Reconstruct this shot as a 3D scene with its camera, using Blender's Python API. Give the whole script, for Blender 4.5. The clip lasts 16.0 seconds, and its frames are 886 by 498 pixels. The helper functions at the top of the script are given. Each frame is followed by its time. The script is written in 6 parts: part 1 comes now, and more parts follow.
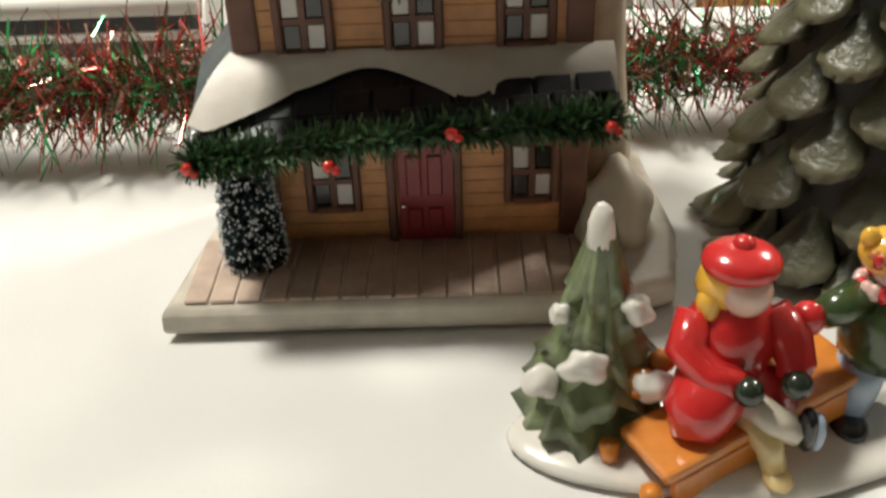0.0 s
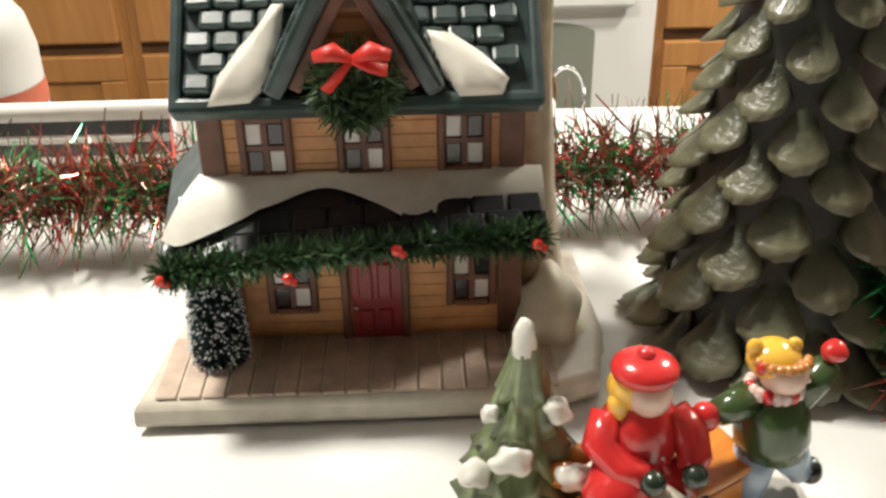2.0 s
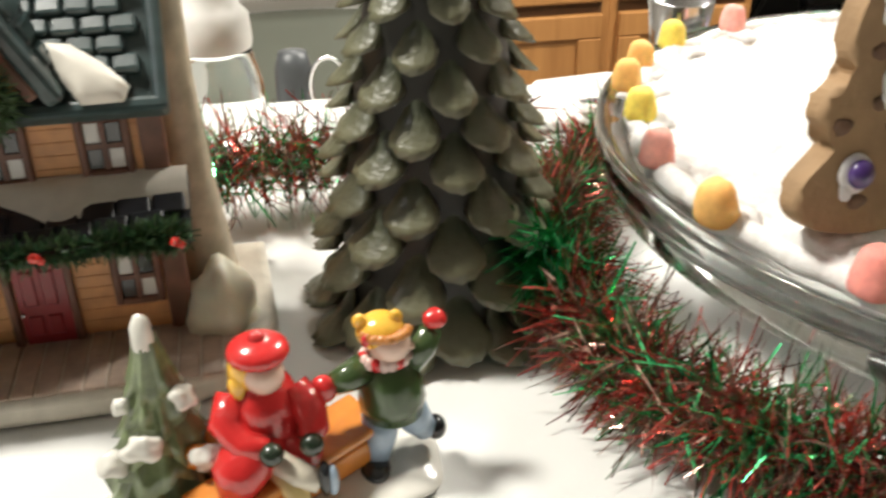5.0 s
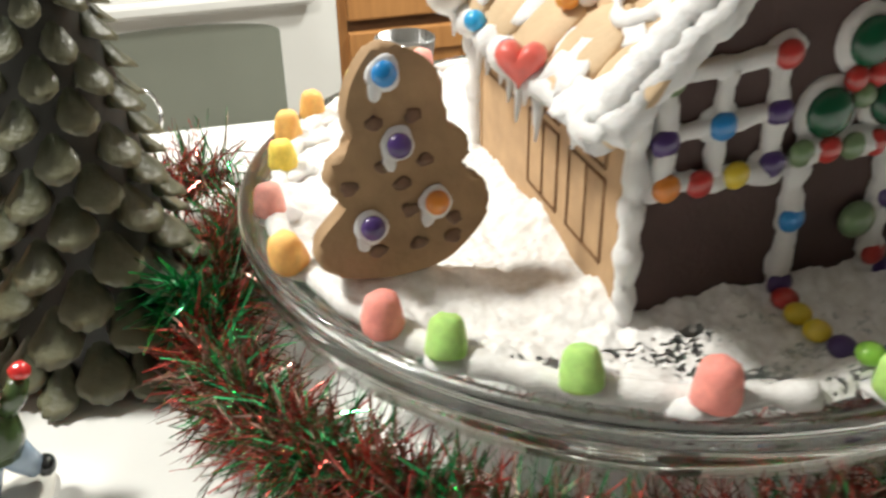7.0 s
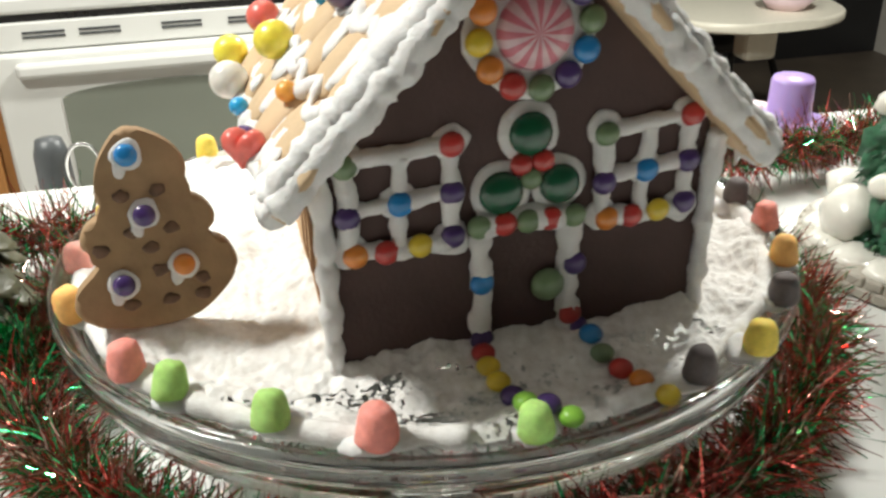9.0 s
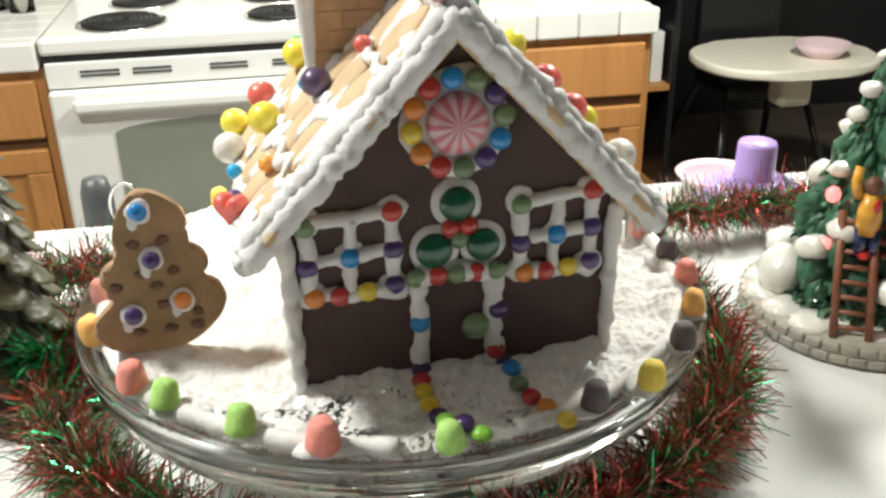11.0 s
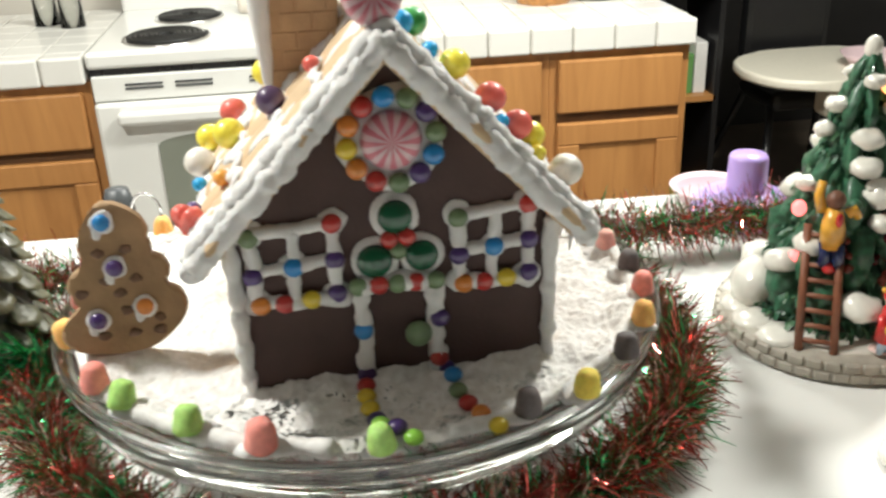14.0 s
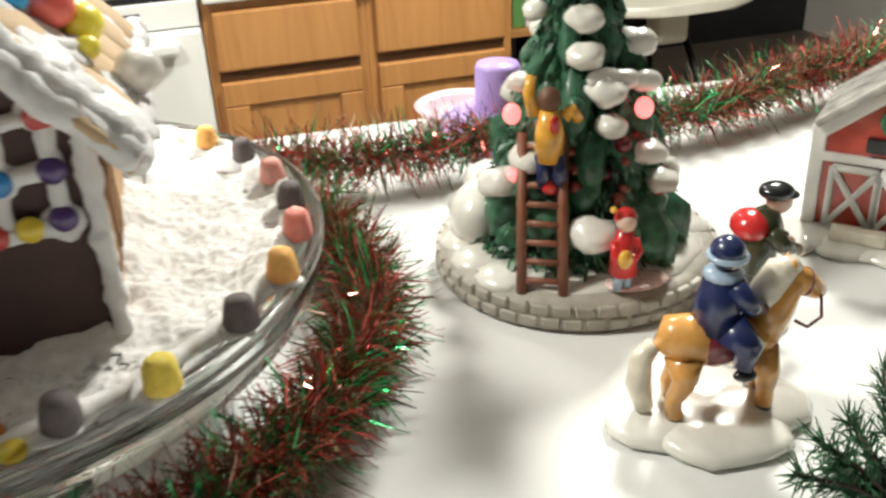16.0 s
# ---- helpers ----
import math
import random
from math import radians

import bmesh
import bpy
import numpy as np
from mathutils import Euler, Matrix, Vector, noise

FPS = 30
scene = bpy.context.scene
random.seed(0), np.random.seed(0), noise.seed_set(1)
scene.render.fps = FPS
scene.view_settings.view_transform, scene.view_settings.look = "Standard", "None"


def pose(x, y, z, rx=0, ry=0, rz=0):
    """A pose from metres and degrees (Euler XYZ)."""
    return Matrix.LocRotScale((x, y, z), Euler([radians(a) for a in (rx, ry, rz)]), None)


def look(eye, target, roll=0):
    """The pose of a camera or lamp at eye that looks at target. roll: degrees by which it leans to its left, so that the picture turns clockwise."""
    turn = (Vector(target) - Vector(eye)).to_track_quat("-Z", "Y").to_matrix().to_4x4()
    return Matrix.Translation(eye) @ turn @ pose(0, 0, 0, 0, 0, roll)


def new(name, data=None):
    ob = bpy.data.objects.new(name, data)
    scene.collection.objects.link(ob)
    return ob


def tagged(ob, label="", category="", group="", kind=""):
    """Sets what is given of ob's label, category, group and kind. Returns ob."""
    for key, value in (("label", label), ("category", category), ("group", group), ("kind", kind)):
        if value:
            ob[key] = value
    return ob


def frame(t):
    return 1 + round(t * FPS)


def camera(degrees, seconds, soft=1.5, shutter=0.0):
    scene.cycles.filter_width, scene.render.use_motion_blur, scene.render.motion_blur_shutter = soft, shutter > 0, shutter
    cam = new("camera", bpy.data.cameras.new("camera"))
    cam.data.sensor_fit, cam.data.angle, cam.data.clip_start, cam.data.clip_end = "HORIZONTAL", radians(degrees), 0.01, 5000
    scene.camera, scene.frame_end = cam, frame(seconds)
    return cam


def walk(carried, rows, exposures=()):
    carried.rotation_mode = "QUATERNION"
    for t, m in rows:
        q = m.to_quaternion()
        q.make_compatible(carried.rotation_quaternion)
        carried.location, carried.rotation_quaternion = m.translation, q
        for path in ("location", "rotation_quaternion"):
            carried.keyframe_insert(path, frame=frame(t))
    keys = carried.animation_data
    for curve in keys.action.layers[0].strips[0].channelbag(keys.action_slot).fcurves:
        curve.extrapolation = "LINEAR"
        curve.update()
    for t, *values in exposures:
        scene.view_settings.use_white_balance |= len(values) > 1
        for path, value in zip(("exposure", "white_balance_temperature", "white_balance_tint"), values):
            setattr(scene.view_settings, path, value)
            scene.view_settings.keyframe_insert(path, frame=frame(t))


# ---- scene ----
cam = camera(50.4, 16.0, soft=2.6, shutter=0.5)
PATH = [
    (0, (0.0188, 0.0089, 0.1687), (-0.0128, 1.6970, -0.9032), -2.27),
    (0.5, (0.0168, 0.0129, 0.1776), (-0.0102, 1.7255, -0.8550), -2.47),
    (1, (0.0180, 0.0083, 0.1836), (0.0203, 1.7538, -0.7927), -1.43),
    (1.5, (0.0203, -0.0065, 0.1937), (0.0660, 1.7427, -0.7748), -0.83),
    (2, (0.0255, -0.0116, 0.1966), (0.0699, 1.7403, -0.7671), -1.07),
    (2.5, (0.0326, -0.0209, 0.1981), (0.1148, 1.7382, -0.7501), -0.69),
    (3, (0.0413, -0.0304, 0.1888), (0.1788, 1.7032, -0.7989), -0.76),
    (5.5, (0.1034, -0.0357, 0.2119), (0.5727, 1.6288, -0.7926), -0.35),
    (6, (0.1257, -0.0398, 0.2166), (0.6858, 1.5791, -0.8157), -0.32),
    (6.5, (0.1693, -0.0618, 0.2259), (0.6835, 1.5783, -0.7966), -1.79),
    (7, (0.2006, -0.0887, 0.2383), (0.6731, 1.5782, -0.7608), -1.16),
    (7.5, (0.2286, -0.1072, 0.2480), (0.6878, 1.5719, -0.7367), -0.72),
    (8, (0.2592, -0.1221, 0.2513), (0.7385, 1.5606, -0.7177), -0.49),
    (8.5, (0.2748, -0.1316, 0.2559), (0.7173, 1.5687, -0.6997), -0.96),
    (9, (0.2924, -0.1538, 0.2643), (0.7232, 1.5711, -0.6518), -1.13),
    (9.5, (0.3001, -0.1825, 0.2734), (0.6908, 1.5669, -0.6136), -1.60),
    (10, (0.3098, -0.1969, 0.2814), (0.6842, 1.5635, -0.5909), -1.57),
    (12.5, (0.3225, -0.2614, 0.3282), (0.6109, 1.5346, -0.5032), -0.84),
    (13, (0.3226, -0.2600, 0.3222), (0.6016, 1.5398, -0.5042), -1.29),
    (13.5, (0.3346, -0.2569, 0.3176), (0.5919, 1.5493, -0.5019), -1.70),
    (14, (0.3680, -0.2525, 0.3109), (0.5978, 1.5529, -0.5185), -2.13),
    (14.5, (0.3973, -0.2430, 0.2940), (0.6664, 1.5602, -0.5283), -2.27),
    (15, (0.4330, -0.2264, 0.2830), (0.7450, 1.5482, -0.5851), -2.33),
    (15.5, (0.4717, -0.1984, 0.2613), (0.8796, 1.5418, -0.6359), -2.10),
    (16, (0.4992, -0.1594, 0.2429), (0.9756, 1.5464, -0.6863), -2.76),
]
walk(cam, [(t, look(eye, target, roll)) for t, eye, target, roll in PATH],
     exposures=[(0.0, -0.30, 6700, 10), (0.6, 0.0, 6700, 10), (1.5, 0.20, 6700, 10), (3.0, 0.24, 6650, 10), (6.0, 0.34, 6500, 9), (8.0, 0.24, 6350, 7), (10.0, 0.34, 6300, 6), (12.5, 0.44, 6300, 6), (16.0, 0.42, 6400, 7)])

# ---- light: two ceiling fittings of the kitchen, and two added fill lamps ----
world = bpy.data.worlds.new("room_air")
scene.world = world
world.use_nodes = True
world.node_tree.nodes["Background"].inputs[0].default_value = (0.9, 0.85, 0.75, 1)
world.node_tree.nodes["Background"].inputs[1].default_value = 0.15


def lamp(name, x, y, z, watts, size, colour):
    data = bpy.data.lights.new(name, "AREA")
    data.shape, data.size, data.energy, data.color = "DISK", size, watts, colour
    ob = new(name, data)
    ob.matrix_basis = pose(x, y, z)
    return ob


WARM = (1.0, 0.965, 0.885)
lamp("kitchen_light", -0.50, 0.52, 1.33, 30, 0.26, WARM)
lamp("kitchen_light_far", 1.40, 1.20, 1.33, 47, 0.3, WARM)
# unseen fill lamp added to brighten the stove side
lamp("stove_light", 0.4, 1.75, 1.33, 12, 0.3, WARM)
# added dim fill for the village house and figurine fronts, no real fitting
lamp("dining_light", -1.2, -0.15, 1.33, 0.7, 0.4, (0.90, 0.90, 1.0))


# ---- materials ----
def mat(name, c, rough=0.5, metal=0.0, var=0.15, scale=60, bump=0.15, fine=400, coat=0.0, sss=0.0, trans=0.0, island=0.0, piece=0.0, c2=None, spec=0.5):
    m = bpy.data.materials.new(name)
    m.use_nodes = True
    n, l = m.node_tree.nodes, m.node_tree.links
    b = n["Principled BSDF"]
    b.inputs["Roughness"].default_value, b.inputs["Metallic"].default_value = rough, metal
    b.inputs["Coat Weight"].default_value, b.inputs["Coat Roughness"].default_value = coat, 0.08
    b.inputs["Subsurface Weight"].default_value = sss
    b.inputs["Subsurface Radius"].default_value = (0.006, 0.004, 0.003)
    b.inputs["Transmission Weight"].default_value = trans
    b.inputs["Specular IOR Level"].default_value = spec
    at = n.new("ShaderNodeTexCoord")
    big = n.new("ShaderNodeTexNoise")
    big.inputs["Scale"].default_value, big.inputs["Detail"].default_value = scale, 5
    l.new(at.outputs["Object"], big.inputs["Vector"])
    ramp = n.new("ShaderNodeMapRange")
    ramp.inputs[1].default_value, ramp.inputs[2].default_value = 0.3, 0.7
    l.new(big.outputs["Fac"], ramp.inputs[0])
    mix = n.new("ShaderNodeMix")
    mix.data_type = "RGBA"
    d = c2 or tuple(min(1.0, v * (1 + var)) for v in c)
    mix.inputs[6].default_value = (*[v * (1 - var) for v in c], 1)
    mix.inputs[7].default_value = (*d, 1)
    l.new(ramp.outputs[0], mix.inputs[0])
    last = mix.outputs[2]
    if island or piece:
        hsv = n.new("ShaderNodeHueSaturation")
        rnd = n.new("ShaderNodeMapRange")
        rnd.inputs[3].default_value, rnd.inputs[4].default_value = 1 - (island or piece), 1 + (island or piece)
        src = n.new("ShaderNodeNewGeometry").outputs["Random Per Island"] if island else n.new("ShaderNodeObjectInfo").outputs["Random"]
        l.new(src, rnd.inputs[0])
        l.new(rnd.outputs[0], hsv.inputs["Value"])
        l.new(last, hsv.inputs["Color"])
        last = hsv.outputs[0]
    l.new(last, b.inputs["Base Color"])
    if bump:
        small = n.new("ShaderNodeTexNoise")
        small.inputs["Scale"].default_value, small.inputs["Detail"].default_value = fine, 4
        l.new(at.outputs["Object"], small.inputs["Vector"])
        bp = n.new("ShaderNodeBump")
        bp.inputs["Strength"].default_value, bp.inputs["Distance"].default_value = bump, 0.4 / fine
        l.new(small.outputs["Fac"], bp.inputs["Height"])
        l.new(bp.outputs[0], b.inputs["Normal"])
    return m


def wood(name, c, dark, stretch=(3, 3, 40), scale=3.0, rough=0.4):
    m = mat(name, c, rough, coat=0.15, bump=0.05, fine=80)
    n, l = m.node_tree.nodes, m.node_tree.links
    at, mp, w = n.new("ShaderNodeTexCoord"), n.new("ShaderNodeMapping"), n.new("ShaderNodeTexNoise")
    mp.inputs["Scale"].default_value = [scale * 30 / s for s in stretch]
    w.inputs["Scale"].default_value, w.inputs["Detail"].default_value, w.inputs["Distortion"].default_value = 1.0, 8, 1.2
    l.new(at.outputs["Object"], mp.inputs[0])
    l.new(mp.outputs[0], w.inputs["Vector"])
    mix = n.new("ShaderNodeMix")
    mix.data_type = "RGBA"
    mix.inputs[6].default_value, mix.inputs[7].default_value = (*dark, 1), (*c, 1)
    rp = n.new("ShaderNodeMapRange")
    rp.inputs[1].default_value, rp.inputs[2].default_value = 0.35, 0.6
    l.new(w.outputs["Fac"], rp.inputs[0])
    l.new(rp.outputs[0], mix.inputs[0])
    l.new(mix.outputs[2], n["Principled BSDF"].inputs["Base Color"])
    return m


def glass(name, c=(0.97, 0.99, 0.98), rough=0.02, ior=1.48):
    m = mat(name, c, rough, trans=1.0, var=0.0, bump=0)
    m.node_tree.nodes["Principled BSDF"].inputs["IOR"].default_value = ior
    return m


def glow(name, c, strength):
    m = mat(name, c, 0.3, var=0.02, bump=0)
    b = m.node_tree.nodes["Principled BSDF"]
    b.inputs["Emission Color"].default_value, b.inputs["Emission Strength"].default_value = (*c, 1), strength
    return m


M_cloth = mat("white_felt", (0.71, 0.71, 0.69), 0.9, var=0.03, scale=15, bump=0.25, fine=900)
M_wall = mat("wall_paint", (0.52, 0.49, 0.44), 0.8, var=0.04, scale=3, bump=0.1, fine=150)
# dark brown for the unseen closing wall, so it bounces little light forward
M_walldim = mat("low_bounce_brown_paint", (0.22, 0.18, 0.14), 0.8, var=0.05, scale=3, bump=0.1, fine=150)
M_ceil = mat("ceiling_paint", (0.64, 0.63, 0.60), 0.9, var=0.03, scale=3, fine=100)
M_floor = mat("floor_vinyl", (0.10, 0.08, 0.06), 0.5, var=0.2, scale=6, fine=60)
# near-black colour stands in for the darkness of the unlit next room
M_unlit = mat("unlit_room_black", (0.012, 0.012, 0.013), 0.35, var=0.3, scale=4)
M_oak = wood("oak", (0.51, 0.245, 0.080), (0.39, 0.175, 0.055), stretch=(6, 6, 60))
M_oakgap = mat("oak_shadow_gap", (0.10, 0.045, 0.015), 0.7)
M_tile = mat("white_tile", (0.78, 0.77, 0.73), 0.18, var=0.03, scale=8, bump=0.03, piece=0.03)
M_grout = mat("grout", (0.45, 0.43, 0.39), 0.9)
M_enamel = mat("white_enamel", (0.80, 0.80, 0.77), 0.22, var=0.02, scale=4, bump=0.0, coat=0.3)
M_black = mat("black_enamel", (0.015, 0.015, 0.016), 0.25, var=0.2, bump=0.02)
M_coil = mat("coil_metal", (0.03, 0.03, 0.03), 0.5, metal=0.6)
# grey-green base carries the bright room's reflection as colour
M_oven = mat("oven_glass_reflection", (0.24, 0.26, 0.215), 0.08, var=0.1, scale=2, bump=0.0, coat=1.0)
M_glass = glass("clear_glass")
M_sugar = mat("powdered_sugar", (0.74, 0.71, 0.68), 0.95, var=0.04, scale=210, bump=1.0, fine=1100, c2=(0.90, 0.89, 0.88))
M_icing = mat("royal_icing", (0.76, 0.75, 0.75), 0.75, var=0.05, scale=150, bump=0.7, fine=650, sss=0.1)
M_ginger = mat("gingerbread", (0.49, 0.315, 0.17), 0.75, var=0.14, scale=70, bump=0.35, fine=500)
M_rooft = mat("pale_gingerbread", (0.62, 0.45, 0.28), 0.7, var=0.12, scale=60, bump=0.3, fine=500)
# darker copy of the gingerbread: the front's shade is put into its colour
M_ginger_shade = mat("gingerbread_front_shade", (0.082, 0.049, 0.045), 0.8, var=0.12, scale=60, bump=0.3, fine=500)
M_score = mat("scored_gingerbread", (0.25, 0.135, 0.065), 0.8)
M_cookie = mat("cookie", (0.33, 0.21, 0.112), 0.75, var=0.16, scale=90, bump=0.4, fine=500)
M_cookdark = mat("chocolate_chip", (0.15, 0.082, 0.048), 0.6, var=0.2, scale=200)


def candy(name, c, rough=0.28):
    return mat(name, c, rough, var=0.1, scale=200, bump=0.12, fine=500, coat=0.35, sss=0.15, piece=0.06)


CANDY = {
    "red": candy("red_candy", (0.47, 0.035, 0.03)), "orange": candy("orange_candy", (0.70, 0.24, 0.04)),
    "yellow": candy("yellow_candy", (0.72, 0.54, 0.04)), "green": candy("green_candy", (0.14, 0.32, 0.10)),
    "purple": candy("purple_candy", (0.07, 0.035, 0.16)), "blue": candy("blue_candy", (0.02, 0.23, 0.58)),
    "white": candy("white_candy", (0.80, 0.77, 0.72)), "pale": candy("mint_pale", (0.66, 0.46, 0.50)), "darkgreen": candy("dark_green_candy", (0.008, 0.085, 0.04), 0.2),
    "lime": candy("lime_candy", (0.30, 0.62, 0.08)), "sage": candy("sage_candy", (0.16, 0.24, 0.12)), "violet": candy("violet_candy", (0.06, 0.03, 0.09)),
    "pink": candy("mint_pink", (0.58, 0.17, 0.22)),
}


BALL = {k: candy("glossy_%s_gumball" % k, c, 0.35) for k, c in (("red", (0.80, 0.15, 0.12)), ("yellow", (0.95, 0.80, 0.08)), ("orange", (0.92, 0.42, 0.08)), ("white", (0.82, 0.79, 0.74)), ("green", (0.06, 0.36, 0.09)), ("blue", (0.03, 0.38, 0.75)), ("violet", (0.10, 0.06, 0.13)), ("purple", (0.10, 0.055, 0.20)))}


def gum(name, c):
    return mat(name, c, 0.75, var=0.12, scale=300, bump=0.8, fine=1500, sss=0.6, piece=0.05)


GUM = {"red": gum("sugared_red_gum", (0.93, 0.34, 0.29)), "green": gum("sugared_green_gum", (0.44, 0.70, 0.20)), "orange": gum("sugared_orange_gum", (0.95, 0.52, 0.16)),
       "yellow": gum("sugared_yellow_gum", (0.86, 0.68, 0.12)), "pink": gum("sugared_pink_gum", (0.94, 0.44, 0.38)), "dark": gum("sugared_black_gum", (0.13, 0.11, 0.11))}


def glaze(name, c, var=0.15, scale=120, rough=0.22, coat=0.5):
    return mat(name, c, rough, var=var, scale=scale, bump=0.06, fine=250, coat=coat)


M_red, M_hair, M_skin, M_green = glaze("red_glaze", (0.60, 0.030, 0.030)), glaze("yellow_glaze", (0.80, 0.45, 0.06)), glaze("cream_glaze", (0.72, 0.50, 0.40)), glaze("green_glaze", (0.05, 0.085, 0.03))
M_blue, M_black2, M_sled, M_snow = glaze("pale_blue_glaze", (0.36, 0.46, 0.58)), glaze("black_glaze", (0.01, 0.012, 0.015)), glaze("orange_wood_glaze", (0.62, 0.22, 0.04)), glaze("snow_glaze", (0.74, 0.72, 0.66), var=0.06)
M_navy, M_horse, M_mane, M_maroon = glaze("navy_glaze", (0.015, 0.025, 0.09)), glaze("palomino_glaze", (0.66, 0.33, 0.09)), glaze("mane_glaze", (0.70, 0.64, 0.52)), glaze("maroon_glaze", (0.17, 0.02, 0.03))
M_stone, M_olive, M_scarf = glaze("grey_stone", (0.36, 0.33, 0.28), rough=0.6, coat=0.0), glaze("dark_olive", (0.045, 0.05, 0.025)), glaze("scarf_glaze", (0.70, 0.50, 0.45), var=0.3, scale=400)
M_pine = glaze("pine_glaze", (0.15, 0.19, 0.09), var=0.45, scale=160, rough=0.3)
M_xpine = glaze("tree_green", (0.035, 0.12, 0.065), var=0.5, scale=200, rough=0.4, coat=0.2)
M_xleaf = glaze("leaf_green", (0.075, 0.17, 0.085), var=0.4, scale=200, rough=0.4, coat=0.2)
M_swag = glaze("brick_red_glaze", (0.24, 0.045, 0.03))
M_ladder = glaze("ladder_brown", (0.23, 0.085, 0.045), rough=0.5, coat=0.1)
M_mitten, M_stocking, M_hat, M_fringe = glaze("dark_green_glaze", (0.018, 0.030, 0.018)), glaze("pale_yellow_glaze", (0.72, 0.56, 0.26)), glaze("golden_glaze", (0.82, 0.46, 0.06)), glaze("ginger_glaze", (0.50, 0.20, 0.05))
M_garment = glaze("yellow_coat", (0.75, 0.38, 0.05))
M_barnred, M_barnwhite, M_barnroof = glaze("barn_red", (0.50, 0.06, 0.035)), glaze("barn_white", (0.76, 0.74, 0.70), var=0.06), glaze("barn_roof", (0.42, 0.40, 0.37), var=0.35, scale=90)
M_siding = glaze("house_siding", (0.64, 0.32, 0.13), var=0.18, scale=130, rough=0.5, coat=0.1)
M_trim = glaze("house_trim", (0.15, 0.062, 0.036), var=0.3, rough=0.5, coat=0.1)
M_roof = glaze("house_roof_green", (0.030, 0.052, 0.052), var=0.4, scale=150, rough=0.38, coat=0.3)
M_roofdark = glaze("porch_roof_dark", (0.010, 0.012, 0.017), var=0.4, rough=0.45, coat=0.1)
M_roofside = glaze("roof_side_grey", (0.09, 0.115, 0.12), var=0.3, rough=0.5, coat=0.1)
M_door = glaze("door_red", (0.26, 0.018, 0.022), rough=0.4, coat=0.2)
M_plank = mat("porch_plank", (0.52, 0.40, 0.32), 0.6, var=0.2, scale=120, bump=0.3, piece=0.12)
M_hsnow = glaze("house_snow", (0.74, 0.70, 0.62), var=0.08, rough=0.45, coat=0.15)
M_bank = mat("cream_resin", (0.70, 0.66, 0.52), 0.4, var=0.1, scale=90, bump=0.1, sss=0.5)
M_basestone = glaze("house_base", (0.62, 0.57, 0.48), var=0.12, rough=0.5, coat=0.1)
M_chim = glaze("tan_stone", (0.52, 0.44, 0.32), var=0.25, scale=100, rough=0.55, coat=0.1)
M_panew, M_paned = glaze("pane_white", (0.66, 0.64, 0.60), var=0.08), glaze("pane_dark", (0.012, 0.01, 0.01))
M_needle = mat("pine_needle", (0.05, 0.10, 0.035), 0.5, var=0.3, scale=300, bump=0, island=0.5)
M_needlel = mat("green_garland_needle", (0.03, 0.11, 0.045), 0.45, var=0.3, scale=300, bump=0, island=0.4)
M_frost = mat("frosted_needle", (0.06, 0.10, 0.11), 0.6, var=0.3, scale=300, bump=0, island=0.5)
M_flock = mat("white_flock", (0.60, 0.64, 0.66), 0.9, bump=0)
M_berry = glaze("red_berry", (0.62, 0.03, 0.02))
M_ribbon = mat("red_ribbon", (0.62, 0.03, 0.02), 0.45, var=0.1)
T_red = mat("red_tinsel", (0.62, 0.12, 0.10), 0.10, metal=0.75, var=0.1, bump=0, island=0.6)
T_green = mat("green_tinsel", (0.06, 0.46, 0.17), 0.10, metal=0.75, var=0.1, bump=0, island=0.6)
T_dark = mat("dark_tinsel", (0.36, 0.23, 0.19), 0.12, metal=0.8, var=0.2, bump=0, island=0.6)
M_wire = mat("tinsel_wire", (0.05, 0.03, 0.025), 0.5, metal=0.5)
M_wax = mat("waxy_green_tree", (0.042, 0.050, 0.028), 0.36, var=0.25, scale=90, bump=0.4, fine=260, coat=0.3, c2=(0.076, 0.082, 0.048), piece=0.1)
# near-black core: shade in the gaps between scales, put into the colour
M_waxgap = mat("wax_core_gap_shade", (0.014, 0.014, 0.010), 0.5, var=0.2)
M_lilac = mat("lilac_plastic", (0.46, 0.33, 0.72), 0.35, var=0.03, bump=0.02, sss=0.15)
M_pinkp = mat("pale_pink_plastic", (0.72, 0.55, 0.58), 0.35, var=0.03, bump=0.02)
M_cream = mat("cream_plastic", (0.82, 0.78, 0.66), 0.35, var=0.03, bump=0.02)
M_white = mat("white_plastic", (0.78, 0.77, 0.74), 0.35, var=0.03, bump=0.03)
M_grey = mat("dark_grey_plastic", (0.07, 0.075, 0.08), 0.4, var=0.2, scale=30)
M_chrome = mat("silver_metal", (0.75, 0.75, 0.76), 0.16, metal=1.0, var=0.1, bump=0.05, fine=60)
M_label = mat("orange_red_label", (0.60, 0.14, 0.07), 0.5)
M_labelb = mat("blue_label", (0.10, 0.12, 0.42), 0.5)
M_amber = mat("amber_plastic", (0.62, 0.30, 0.09), 0.3, var=0.2)
M_chalk = mat("pale_pink_wrap", (0.72, 0.66, 0.58), 0.5, var=0.2, scale=20)


# ---- mesh helpers ----
def link(name, bm, mats, parent=None, m=None, label=""):
    me = bpy.data.meshes.new(name)
    bm.to_mesh(me)
    bm.free()
    for one in mats if isinstance(mats, (list, tuple)) else [mats]:
        me.materials.append(one)
    ob = new(name, me)
    ob.parent = parent
    if m is not None:
        ob.matrix_basis = m
    if label:
        ob["label"] = label
    return ob


def part(name, bm, material, parent, label=""):
    return link(name, bm, material, parent, None, label)


